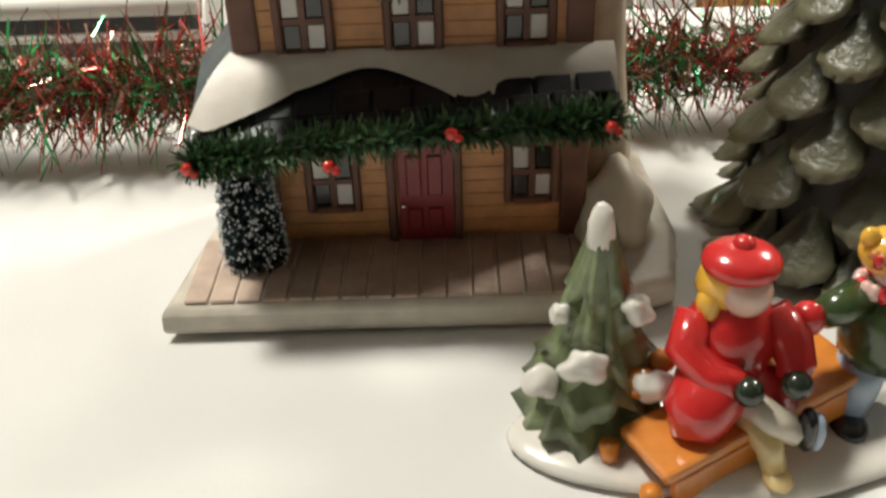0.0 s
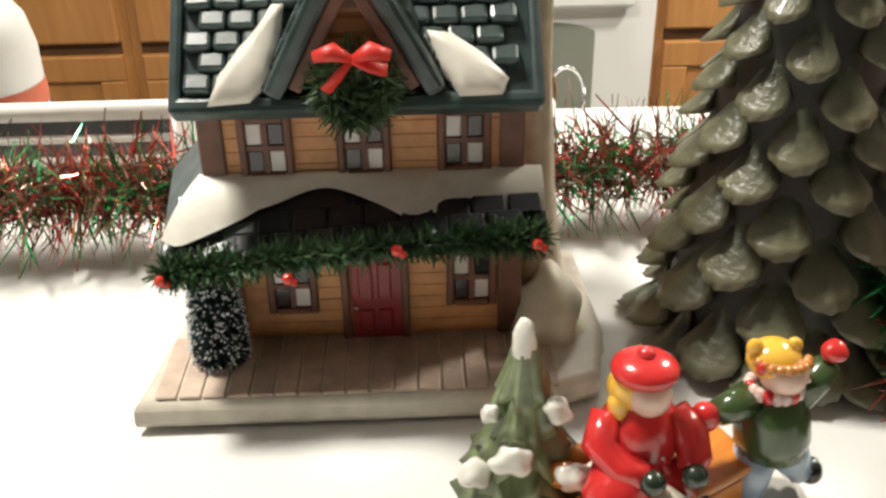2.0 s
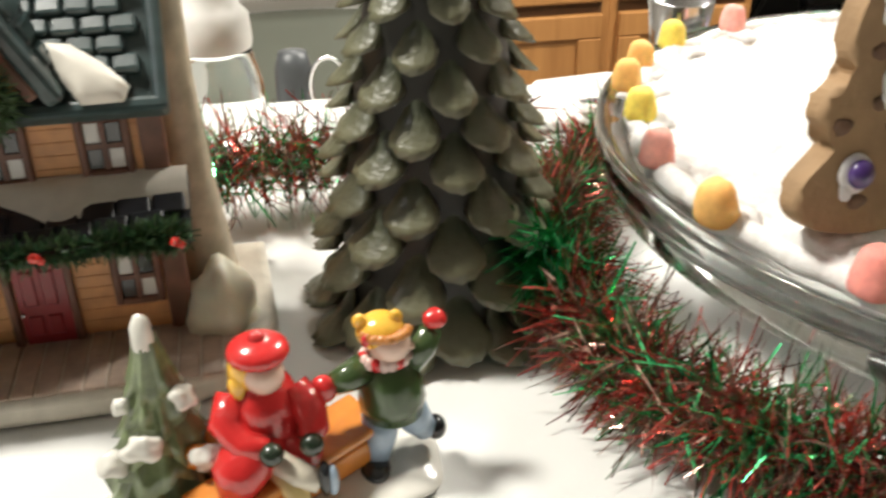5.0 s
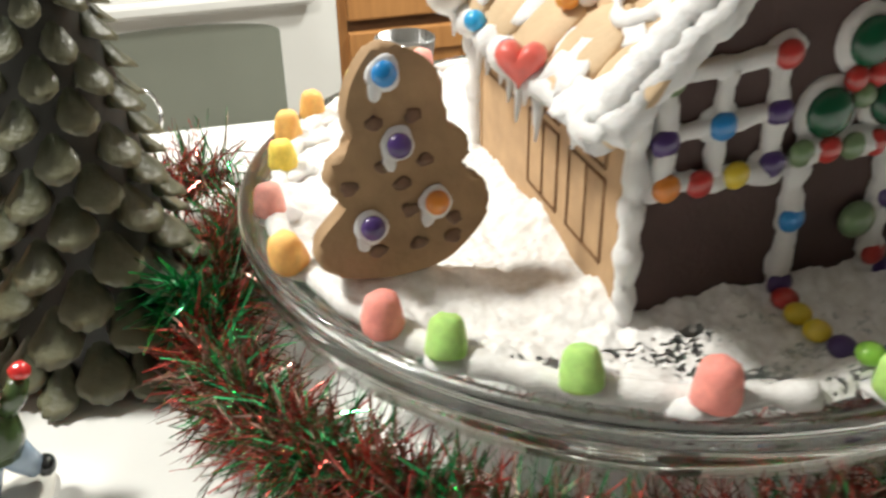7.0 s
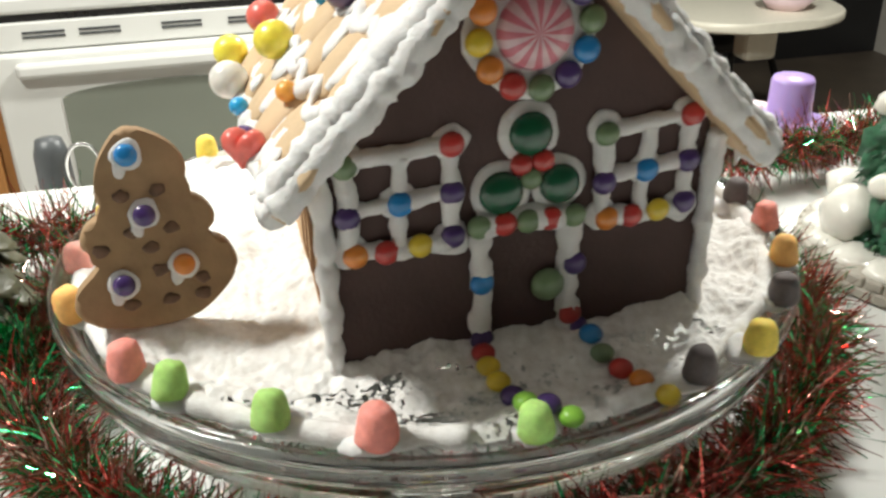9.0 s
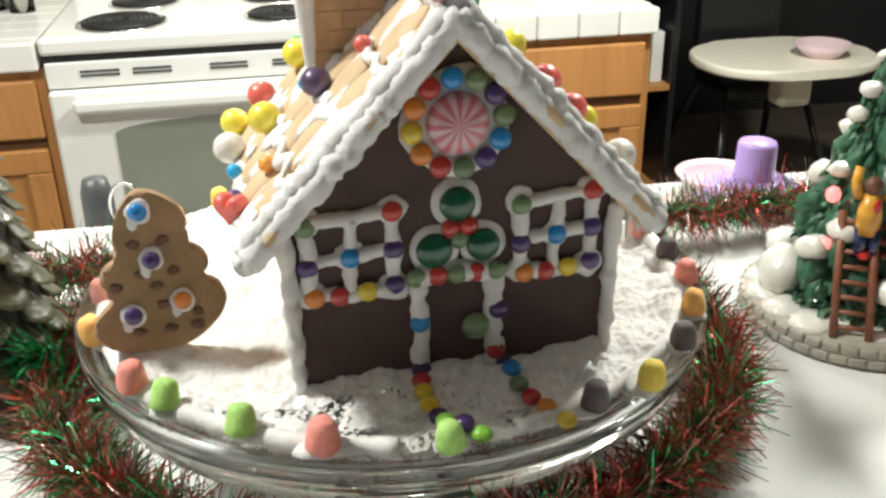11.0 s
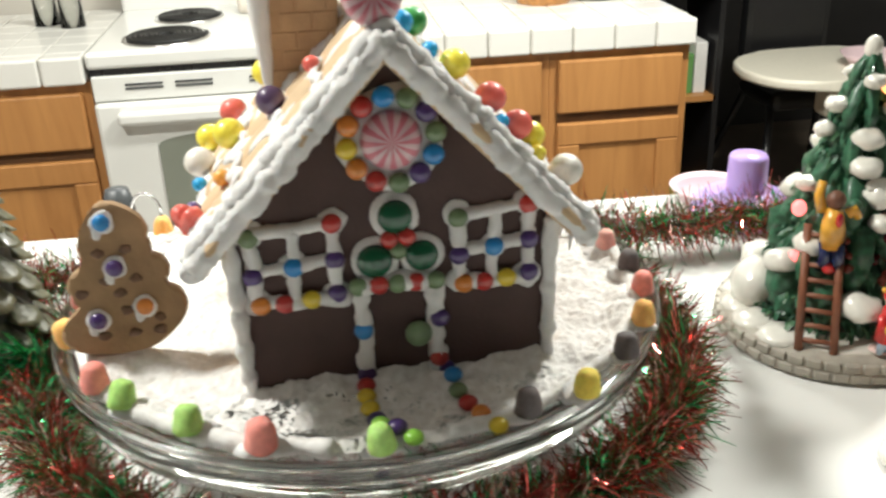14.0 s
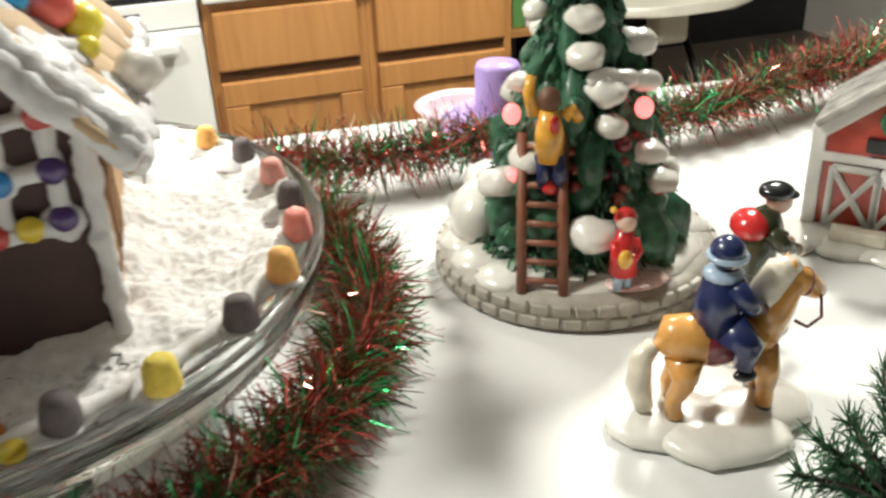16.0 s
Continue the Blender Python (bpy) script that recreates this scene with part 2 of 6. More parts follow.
def thing(name, m, label, category, group="", kind=""):
    ob = new(name)
    ob.empty_display_size = 0.01
    ob.matrix_basis = m
    return tagged(ob, label, category, group, kind)


def solo(name, bm, mats, m, label, category, group="", kind=""):
    return tagged(link(name, bm, mats, None, m), label, category, group, kind)


def B():
    return bmesh.new()


def paint(bm, verts, mi, smooth):
    for f in {f for v in verts for f in v.link_faces}:
        f.material_index, f.smooth = mi, smooth


def box(bm, lo, hi, bevel=0.0, mi=0, m=None, seg=2):
    lo, hi = Vector(lo), Vector(hi)
    mm = Matrix.Translation((lo + hi) / 2) @ Matrix.Diagonal((*(hi - lo), 1))
    vs = bmesh.ops.create_cube(bm, size=1, matrix=(m @ mm) if m else mm)["verts"]
    if bevel:
        es = list({e for v in vs for e in v.link_edges})
        r = bmesh.ops.bevel(bm, geom=es, offset=bevel, segments=seg, profile=0.5, affect="EDGES")
        fs = set(r["faces"]) | {f for v in r["verts"] for f in v.link_faces}
        for f in fs:
            f.material_index, f.smooth = mi, False
        return
    paint(bm, vs, mi, False)


def ball(bm, c, r, s=(1, 1, 1), mi=0, u=14, v=9, rot=None, rough=0.0, seed=0.0):
    mm = Matrix.Translation(c) @ (rot or Matrix()) @ Matrix.Diagonal((r * s[0], r * s[1], r * s[2], 1))
    vs = bmesh.ops.create_uvsphere(bm, u_segments=u, v_segments=v, radius=1, matrix=mm)["verts"]
    if rough:
        for w in vs:
            d = w.co - Vector(c)
            w.co += d * rough * noise.noise(w.co * (1.3 / r) + Vector((seed, seed * 2, 0)))
    paint(bm, vs, mi, True)


def lathe(bm, prof, seg=32, mi=0, m=None, smooth=True, c=(0, 0)):
    rings = []
    for r, z in prof:
        if r < 1e-6:
            rings.append([bm.verts.new((c[0], c[1], z))])
        else:
            rings.append([bm.verts.new((c[0] + r * math.cos(2 * math.pi * k / seg), c[1] + r * math.sin(2 * math.pi * k / seg), z)) for k in range(seg)])
    for a, b in zip(rings, rings[1:]):
        for k in range(seg):
            q = [a[k % len(a)], a[(k + 1) % seg % len(a)], b[(k + 1) % seg % len(b)], b[k % len(b)]]
            q = list(dict.fromkeys(q))
            if len(q) > 2:
                f = bm.faces.new(q)
                f.material_index, f.smooth = mi, smooth
    if m:
        bmesh.ops.transform(bm, matrix=m, verts=[v for ring in rings for v in ring])


def tube(bm, pts, rad, seg=8, mi=0, caps=True, flat=1.0):
    """A rounded rope through pts; rad is one radius or one for each point."""
    pts = [Vector(p) for p in pts]
    rads = rad if isinstance(rad, (list, tuple)) else [rad] * len(pts)
    rings, up = [], None
    for i, p in enumerate(pts):
        d = (pts[min(i + 1, len(pts) - 1)] - pts[max(i - 1, 0)]).normalized()
        if up is None:
            up = d.orthogonal().normalized()
        up = (up - d * up.dot(d)).normalized()
        side = d.cross(up)
        rings.append([bm.verts.new(p + rads[i] * (math.cos(a) * up + flat * math.sin(a) * side)) for a in (2 * math.pi * k / seg for k in range(seg))])
    for a, b in zip(rings, rings[1:]):
        for k in range(seg):
            f = bm.faces.new((a[k], a[(k + 1) % seg], b[(k + 1) % seg], b[k]))
            f.material_index, f.smooth = mi, True
    if caps:
        for ring in (rings[0][::-1], rings[-1]):
            f = bm.faces.new(ring)
            f.material_index, f.smooth = mi, True


def slab(bm, poly, z0, z1, mi=0, axis="z", bevel=0.0, m=None):
    """A flat outline given depth: axis z lies, axis y stands facing the front."""
    put = (lambda x, y, d: (x, y, d)) if axis == "z" else ((lambda x, y, d: (x, d, y)) if axis == "y" else (lambda x, y, d: (d, x, y)))
    lo, hi = [bm.verts.new(put(x, y, z0)) for x, y in poly], [bm.verts.new(put(x, y, z1)) for x, y in poly]
    fs = [bm.faces.new(lo[::-1]), bm.faces.new(hi)]
    n = len(poly)
    fs += [bm.faces.new((lo[k], lo[(k + 1) % n], hi[(k + 1) % n], hi[k])) for k in range(n)]
    for f in fs:
        f.material_index = mi
    if bevel:
        es = [e for e in {e for f in fs[:2] for e in f.edges}]
        r = bmesh.ops.bevel(bm, geom=es, offset=bevel, segments=3, profile=0.5, affect="EDGES")
        for f in r["faces"]:
            f.smooth = True
            f.material_index = mi
    bmesh.ops.recalc_face_normals(bm, faces=bm.faces[:])
    if m:
        bmesh.ops.transform(bm, matrix=m, verts=list({v for f in bm.faces for v in f.verts}))


def strips(name, rows, mats, parent, label="", kind="stuff"):
    """Thin bent blades in one mesh: rows of base, tip, width, sag, material."""
    vs, fs, mi = [], [], []
    for a, b, w, sag, k in rows:
        a, b = Vector(a), Vector(b)
        d = b - a
        side = d.cross(Vector((random.uniform(-1, 1), random.uniform(-1, 1), random.uniform(-1, 1))))
        side = side.normalized() * (w / 2) if side.length > 1e-9 else Vector((w / 2, 0, 0))
        mid = (a + b) / 2 + Vector((0, 0, sag))
        turn = Matrix.Rotation(random.uniform(-1.6, 1.6), 3, d) if d.length > 1e-9 else Matrix.Identity(3)
        tw = turn @ side
        n = len(vs)
        vs += [a - side, a + side, mid - tw, mid + tw, b - turn @ tw * 0.5, b + turn @ tw * 0.5]
        fs += [(n, n + 1, n + 3, n + 2), (n + 2, n + 3, n + 5, n + 4)]
        mi += [k, k]
    me = bpy.data.meshes.new(name)
    me.from_pydata([tuple(v) for v in vs], [], fs)
    for one in mats:
        me.materials.append(one)
    me.polygons.foreach_set("material_index", mi)
    ob = new(name, me)
    ob.parent = parent
    return tagged(ob, label, "", "", kind)


def rnd_dir():
    while True:
        v = Vector((random.uniform(-1, 1), random.uniform(-1, 1), random.uniform(-1, 1)))
        if 0.05 < v.length < 1:
            return v.normalized()


# ---- the room ----
FL, CE = -1.08, 1.36


def plain(name, lo, hi, material, label):
    bm = B()
    box(bm, lo, hi)
    return solo(name, bm, material, Matrix(), label, name.split("_")[0], kind="structure")


plain("floor", (-2.2, -4.5, FL - 0.1), (3.6, 4.2, FL), M_floor, "brown vinyl kitchen floor")
plain("ceiling", (-2.2, -4.5, CE), (3.6, 4.2, CE + 0.1), M_ceil, "plain white painted ceiling")
plain("wall_north", (-2.2, 2.76, FL), (1.42, 2.86, CE), M_wall, "beige painted kitchen wall behind the stove")
plain("wall_west", (-2.3, -4.5, FL), (-2.2, 4.2, CE), M_wall, "beige painted side wall")
plain("wall_east", (3.6, -4.5, FL), (3.7, 4.2, CE), M_wall, "beige painted side wall")
plain("wall_south", (-2.2, -4.6, FL), (3.6, -4.5, CE), M_walldim, "unseen brown wall behind the viewer, dark to cut bounced light")
# both walls are coloured black in place of the room's shade
plain("wall_dark", (1.42, 3.9, FL), (3.6, 4.0, CE), M_unlit, "far wall of the unlit next room, coloured black as its shade")
plain("wall_side", (1.32, 2.76, FL), (1.42, 4.0, CE), M_unlit, "return wall beside the kitchen, coloured black as shade")

# raised bar on which everything stands, under a white felt cloth
bar = thing("breakfast_bar", pose(0.3, 0.1, FL), "raised breakfast bar under a white felt snow cloth", "counter", kind="structure")
bm = B()
box(bm, (-1.9, -0.35, 0), (1.25, 0.25, 1.05))
part("bar_wall", bm, M_wall, bar)
bm = B()
nx, ny = 90, 34
back = lambda x: 0.515 - 0.036 * (x - 0.2)
rows = []
for j in range(ny + 1):
    row = []
    for i in range(nx + 1):
        x = -1.7 + 3.3 * i / nx
        yb, y = back(x), -0.36
        f = j / ny
        yy = y + (yb - y) * f
        z = 0.0012 * noise.noise(Vector((x * 7, yy * 7, 3))) - 0.0012
        row.append(bm.verts.new((x - 0.3, yy - 0.1, z - FL)))
    rows.append(row)
drop = [[bm.verts.new((v.co.x, v.co.y + 0.006, v.co.z - 0.006)) for v in rows[-1]], [bm.verts.new((v.co.x, v.co.y + 0.008, v.co.z - 0.05)) for v in rows[-1]]]
drop0 = [[bm.verts.new((v.co.x, v.co.y - 0.008, v.co.z - 0.05)) for v in rows[0]]]
allrows = drop0 + rows + drop
for a, b in zip(allrows, allrows[1:]):
    for i in range(nx):
        bm.faces.new((a[i], a[i + 1], b[i + 1], b[i])).smooth = True
cloth = part("snow_cloth", bm, M_cloth, bar, "white felt cloth like snow")


# ---- the kitchen along the far wall ----
KY, TOP = 2.104, -0.176


def cabinet(x0, x1, label):
    ob = thing("base_cabinet", pose((x0 + x1) / 2, KY + 0.3, FL), label, "cabinet", "oak base cabinets")
    w, h = (x1 - x0) / 2, TOP - 0.068 - FL
    bm = B()
    box(bm, (-w, -0.29, 0.1), (w, 0.3, h), 0.002)
    box(bm, (-w + 0.02, -0.24, 0), (w - 0.02, 0.3, 0.1))
    part("body", bm, M_oak, ob)
    bm = B()
    box(bm, (-w + 0.022, -0.31, h - 0.165), (w - 0.022, -0.289, h - 0.022), 0.006)
    part("drawer", bm, M_oak, ob)
    bm = B()
    box(bm, (-w + 0.022, -0.294, h - 0.192), (w - 0.022, -0.2885, h - 0.166))
    part("shadow_gap", bm, M_oakgap, ob)
    a, b, z0, z1 = -w + 0.022, w - 0.022, 0.14, h - 0.193
    bm = B()
    box(bm, (a + 0.06, -0.300, z0 + 0.06), (b - 0.06, -0.289, z1 - 0.06))
    dr = part("door", bm, M_oak, ob)
    for lo, hi in (((a, z1 - 0.06), (b, z1)), ((a, z0), (b, z0 + 0.06)), ((a, z0 + 0.06), (a + 0.06, z1 - 0.06)), ((b - 0.06, z0 + 0.06), (b, z1 - 0.06))):
        bm = B()
        box(bm, (lo[0], -0.31, lo[1]), (hi[0], -0.289, hi[1]), 0.004)
        part("door_rail", bm, M_oak, dr)
    return ob


STL, STR = -0.185, 0.575
for a, b in ((STR, 0.965), (0.965, 1.345)):
    cabinet(a, b, "oak kitchen base cabinet with drawer and panel door")
for a, b in ((-0.62, STL), (-1.06, -0.62), (-1.5, -1.06), (-1.94, -1.5)):
    cabinet(a, b, "oak kitchen base cabinet beside the white stove")


def worktop(x0, x1, label):
    ob = thing("tiled_worktop", pose((x0 + x1) / 2, KY, TOP), label, "worktop", "tiled worktops")
    w = (x1 - x0) / 2
    bm = B()
    box(bm, (-w + 0.003, -0.012, -0.064), (w - 0.003, 0.655, -0.003))
    part("bed", bm, M_grout, ob)
    n = round((x1 - x0) / 0.105)
    s = (x1 - x0) / n
    bm = B()
    box(bm, (-s / 2 + 0.002, -0.018, -0.068), (s / 2 - 0.002, 0.045, 0.0), 0.006)
    front = link("tile", bm, M_tile, ob).data
    bm = B()
    box(bm, (-s / 2 + 0.002, 0.002, -0.008), (s / 2 - 0.002, 0.099, 0.0), 0.002)
    flat = link("tile", bm, M_tile, ob).data
    bpy.data.objects.remove(bpy.data.objects[[o.name for o in bpy.data.objects if o.data == front][0]])
    bpy.data.objects.remove(bpy.data.objects[[o.name for o in bpy.data.objects if o.data == flat][0]])
    for k in range(n):
        x = -w + s * (k + 0.5)
        for j in range(7):
            o = new("tile", front if j == 0 else flat)
            o.parent = ob
            o.matrix_basis = pose(x, 0 if j == 0 else 0.045 + (j - 1) * 0.101, 0)
    return ob


worktop(STR + 0.004, 1.353, "white tiled kitchen worktop with bullnose front tiles")
worktop(-1.94, STL - 0.004, "white tiled kitchen worktop beside the stove")

stove = thing("stove", pose((STL + STR) / 2, KY, FL), "white electric kitchen stove with coil burners and oven window", "stove")
h, w = TOP - FL, (STR - STL) / 2
bm = B()
box(bm, (-w, 0.02, 0.02), (w, 0.62, h - 0.02), 0.004)
part("body", bm, M_enamel, stove)
bm = B()
box(bm, (-w, -0.012, h - 0.036), (w, 0.64, h + 0.006), 0.01)
part("cooktop", bm, M_enamel, stove)
bm = B()
box(bm, (-w + 0.006, -0.004, h - 0.058), (w - 0.006, 0.03, h - 0.037))
part("dark_gap", bm, M_black, stove, "black gap under the cooktop")
bm = B()
box(bm, (-w + 0.006, -0.010, h - 0.115), (w - 0.006, 0.03, h - 0.052), 0.004)
part("vent_panel", bm, M_enamel, stove)
for x in (-0.25, -0.13, 0.05, 0.2):
    for z in (0.075, 0.085):
        bm = B()
        box(bm, (x - 0.045, -0.0125, h - z - 0.0025), (x + 0.045, -0.008, h - z + 0.0025))
        part("vent_slot", bm, M_grey, stove)
door = B()
box(door, (-w + 0.004, -0.022, 0.24), (w - 0.004, 0.02, h - 0.118), 0.01)
odoor = part("oven_door", door, M_enamel, stove)
bm = B()
arch = [(-0.237, 0.30), (0.237, 0.30)] + [(0.237 * math.cos(math.pi * k / 16), 0.675 + 0.03 * math.sin(math.pi * k / 16)) for k in range(17)]
slab(bm, arch, -0.027, -0.02, axis="y", bevel=0.003)
part("oven_window", bm, M_oven, odoor, "dark grey oven window glass")
bm = B()
box(bm, (-w + 0.06, -0.055, h - 0.17), (w - 0.06, -0.03, h - 0.135), 0.01)
for x in (-w + 0.08, w - 0.08):
    box(bm, (x - 0.012, -0.05, h - 0.165), (x + 0.012, -0.02, h - 0.14))
part("handle", bm, M_enamel, odoor)
bm = B()
box(bm, (-w, 0.56, h), (w, 0.64, h + 0.17), 0.01)
part("backguard", bm, M_enamel, stove)
for x, y, r in ((-0.2, 0.13, 0.1), (-0.17, 0.40, 0.085), (0.19, 0.13, 0.085), (0.19, 0.40, 0.1)):
    bm = B()
    lathe(bm, [(r + 0.012, h + 0.006), (r + 0.010, h + 0.010), (r, h + 0.008), (0, h + 0.004)], 40)
    bowl = part("burner", bm, M_chrome, stove)
    bm = B()
    pts = [(x * 0 + (0.02 + (r - 0.02) * k / 90) * math.cos(k * 0.42), (0.02 + (r - 0.02) * k / 90) * math.sin(k * 0.42), h + 0.012) for k in range(91)]
    tube(bm, pts, 0.0065, 6)
    part("coil", bm, M_coil, bowl, "black spiral coil")
    bowl.matrix_basis = pose(x, y, 0)

# what stands on the far worktops
bm = B()
lathe(bm, [(0, 0), (0.075, 0), (0.085, 0.03), (0.082, 0.10), (0.06, 0.135), (0.03, 0.145), (0, 0.147)], 24)
for k in range(9):
    a = 2 * math.pi * k / 9
    tube(bm, [(0.086 * math.cos(a), 0.086 * math.sin(a), 0.02), (0.089 * math.cos(a), 0.089 * math.sin(a), 0.08), (0.06 * math.cos(a), 0.06 * math.sin(a), 0.136)], 0.006, 6)
solo("pumpkin_jar", bm, M_amber, pose(1.03, 2.45, TOP), "amber ribbed pumpkin jar on the tiled worktop", "jar")
for x, y in ((-0.29, 2.5), (-0.37, 2.55)):
    g = thing("drinking_glass", pose(x, y, TOP), "clear drinking glass upside down on the worktop", "glass", "glasses by the stove")
    bm = B()
    lathe(bm, [(0.034, 0), (0.028, 0.11), (0.0, 0.112), (0.0, 0.108), (0.025, 0.107), (0.031, 0.0), (0.034, 0)], 20)
    part("tumbler", bm, M_glass, g)
bm = B()
box(bm, (-0.09, -0.05, 0), (0.09, 0.05, 0.07), 0.012)
solo("food_packet", bm, M_chalk, pose(0.25, 2.55, TOP + 0.007), "pale printed food packet on the back of the stove", "packet")
bm = B()
lathe(bm, [(0, 0), (0.08, 0), (0.11, 0.012), (0.112, 0.016), (0.08, 0.008), (0, 0.006)], 28)
solo("dinner_plate", bm, M_enamel, pose(1.2, 2.5, TOP), "white plate on the tiled worktop", "plate")

# high chair in the dark next room
chair = thing("high_chair", pose(2.12, 2.75, FL - 0.0), "cream plastic high chair with a wide tray", "high chair")
bm = B()
pts = [(0.32 * (abs(math.cos(a)) ** 0.7) * (1 if math.cos(a) > 0 else -1), 0.24 * (abs(math.sin(a)) ** 0.8) * (1 if math.sin(a) > 0 else -1)) for a in (2 * math.pi * k / 36 for k in range(36))]
slab(bm, pts, 0.55, 0.585, bevel=0.012)
part("tray", bm, M_cream, chair)
bm = B()
box(bm, (-0.06, -0.12, 0.42), (0.06, -0.02, 0.55), 0.02)
part("tray_post", bm, M_cream, chair)
# seat, backrest and legs: the room's darkness is painted into their colour
bm = B()
box(bm, (-0.17, 0.05, 0.40), (0.17, 0.35, 0.47), 0.03)
part("seat", bm, M_unlit, chair)
bm = B()
box(bm, (-0.17, 0.32, 0.45), (0.17, 0.39, 0.95), 0.03)
part("backrest", bm, M_unlit, chair)
for sx in (-1, 1):
    for sy in (-1, 1):
        bm = B()
        tube(bm, [(0.15 * sx, 0.2 + 0.1 * sy, 0.44), (0.24 * sx, 0.2 + 0.28 * sy, 0.0)], 0.014)
        part("leg", bm, M_unlit, chair)
bm = B()
lathe(bm, [(0, 0.0), (0.06, 0), (0.095, 0.045), (0.098, 0.045), (0.062, -0.003 + 0.006), (0, 0.006)], 24)
solo("baby_bowl", bm, M_pinkp, pose(2.22, 2.68, FL + 0.585), "pale pink bowl on the high chair tray", "bowl")

# cluttered shelf at the end of the cabinets
shelf = thing("open_shelf", pose(1.62, 3.0, FL), "dark open shelf with bright packets", "shelf")
for z in (0.05, 0.45, 0.85):
    bm = B()
    box(bm, (-0.14, -0.15, z), (0.14, 0.15, z + 0.02))
    part("board", bm, M_oak, shelf)
for x in (-0.15, 0.13):
    bm = B()
    box(bm, (x, -0.15, 0), (x + 0.02, 0.15, 1.3))
    part("side", bm, M_unlit, shelf)
for k in range(10):
    bm = B()
    hh = random.uniform(0.1, 0.26)
    box(bm, (-0.022, -0.05, 0), (0.022, 0.05, hh), 0.004)
    solo("food_packet", bm, [M_label, M_labelb, M_amber, CANDY["green"], M_white][k % 5], pose(1.52 + 0.048 * (k % 5), 2.94, FL + (0.47 if k < 5 else 0.87)), "small bright packet on the open shelf", "packet", "packets on the shelf")


# sink counter below the bar, and its faucet
bm = B()
box(bm, (-1.5, 0.535, FL), (1.3, 0.88, TOP), 0.004)
solo("sink_counter", bm, M_tile, Matrix(), "white sink counter behind the raised bar", "counter", kind="structure")
fau = thing("faucet", pose(0.128, 0.80, TOP), "dark grey faucet with a chrome ring on the sink counter", "faucet")
bm = B()
lathe(bm, [(0, 0), (0.030, 0), (0.028, 0.02), (0.019, 0.03), (0.017, 0.10), (0.013, 0.115), (0, 0.118)], 24)
part("body", bm, M_grey, fau)
bm = B()
tube(bm, [(0.030 + 0.017 * math.cos(a), -0.01, 0.085 + 0.026 * math.sin(a)) for a in (2 * math.pi * k / 20 for k in range(21))], 0.0022, 6)
part("ring", bm, M_chrome, fau)


# ---- glass cake stand with the gingerbread house ----
CX, CY, PZ, PR = 0.382, 0.240, 0.066, 0.168
stand = thing("cake_stand", pose(CX, CY, 0), "clear glass footed cake stand dusted with powdered sugar", "cake stand")
bm = B()
lathe(bm, [(0, 0.0535), (0.03, 0.0535), (0.150, 0.0540), (0.158, 0.0515), (0.1600, 0.0440), (0.1625, 0.0425), (0.1650, 0.0445), (0.1678, 0.0530), (0.1690, 0.0585), (0.1700, 0.0615), (0.1697, 0.0655), (0.1675, 0.0667), (0.164, 0.0648), (0.160, 0.0625), (0.03, 0.060), (0, 0.060)], 128)
pl = part("plate", bm, M_glass, stand, "clear glass plate with a deep rolled rim")
bm = B()
lathe(bm, [(0, 0.004), (0.03, 0.006), (0.062, 0.001), (0.066, 0.0015), (0.066, 0.005), (0.045, 0.012), (0.022, 0.020), (0.017, 0.033), (0.022, 0.045), (0.034, 0.0530), (0.02, 0.0528), (0, 0.0528)], 48)
ft = part("foot", bm, M_glass, stand)
pl.visible_shadow = ft.visible_shadow = False


def sugar_height(x, y):
    r = math.hypot(x, y)
    n1 = noise.fractal(Vector((x * 45, y * 45, 1.7)), 1.0, 2.0, 4)
    n2 = noise.fractal(Vector((x * 380, y * 380, 5.1)), 1.0, 2.0, 3)
    rim = max(0.0, 1 - abs(r - 0.151) / 0.012)
    front = max(0.0, min(1.0, (-y - 0.115) / 0.03)) * max(0.0, 1 - abs(x - 0.0) / 0.13)
    out = math.hypot(max(0.0, abs(x - 0.013) - 0.0715), max(0.0, -0.103 - y, y - 0.045))
    bank = (0.0062 + 0.0035 * max(0.0, min(1.0, (x + 0.06) / 0.14))) * math.exp(-out / 0.017) * (0.9 + 0.5 * n1)
    heap = 0.0105 * math.exp(-math.hypot((x + 0.1205) / 0.026, (y + 0.0640) / 0.011) ** 2 * 0.9)
    return 0.0012 + 0.0022 * n1 + 0.0010 * n2 + 0.0045 * rim * (0.7 + 0.5 * n1) - 0.0016 * front + bank + heap


bm = B()
N = 300
vs = {}
for i in range(N + 1):
    for j in range(N + 1):
        x, y = (i / N * 2 - 1) * 0.1605, (j / N * 2 - 1) * 0.1605
        r = math.hypot(x, y)
        if r <= 0.1575:
            vs[i, j] = bm.verts.new((x, y, 0.0628 + max(-0.0004, sugar_height(x, y)) * min(1, (0.1582 - r) / 0.004)))
for (i, j), v in vs.items():
    q = [(i, j), (i + 1, j), (i + 1, j + 1), (i, j + 1)]
    if all(k in vs for k in q):
        c = sum((vs[k].co for k in q), Vector()) / 4
        bare = 0.9 * noise.fractal(Vector((c.x * 420, c.y * 560, 2.2)), 1.0, 2.0, 3) + 1.1 * noise.noise(Vector((c.x * 45, c.y * 70, 8.3)))
        if c.y > -0.114 or bare < 0.45 or math.hypot(c.x, c.y) > 0.156:
            bm.faces.new([vs[k] for k in q]).smooth = True
for v in [v for v in bm.verts if not v.link_faces]:
    bm.verts.remove(v)
part("powdered_sugar", bm, M_sugar, stand, "loose white powdered sugar")
bm = B()
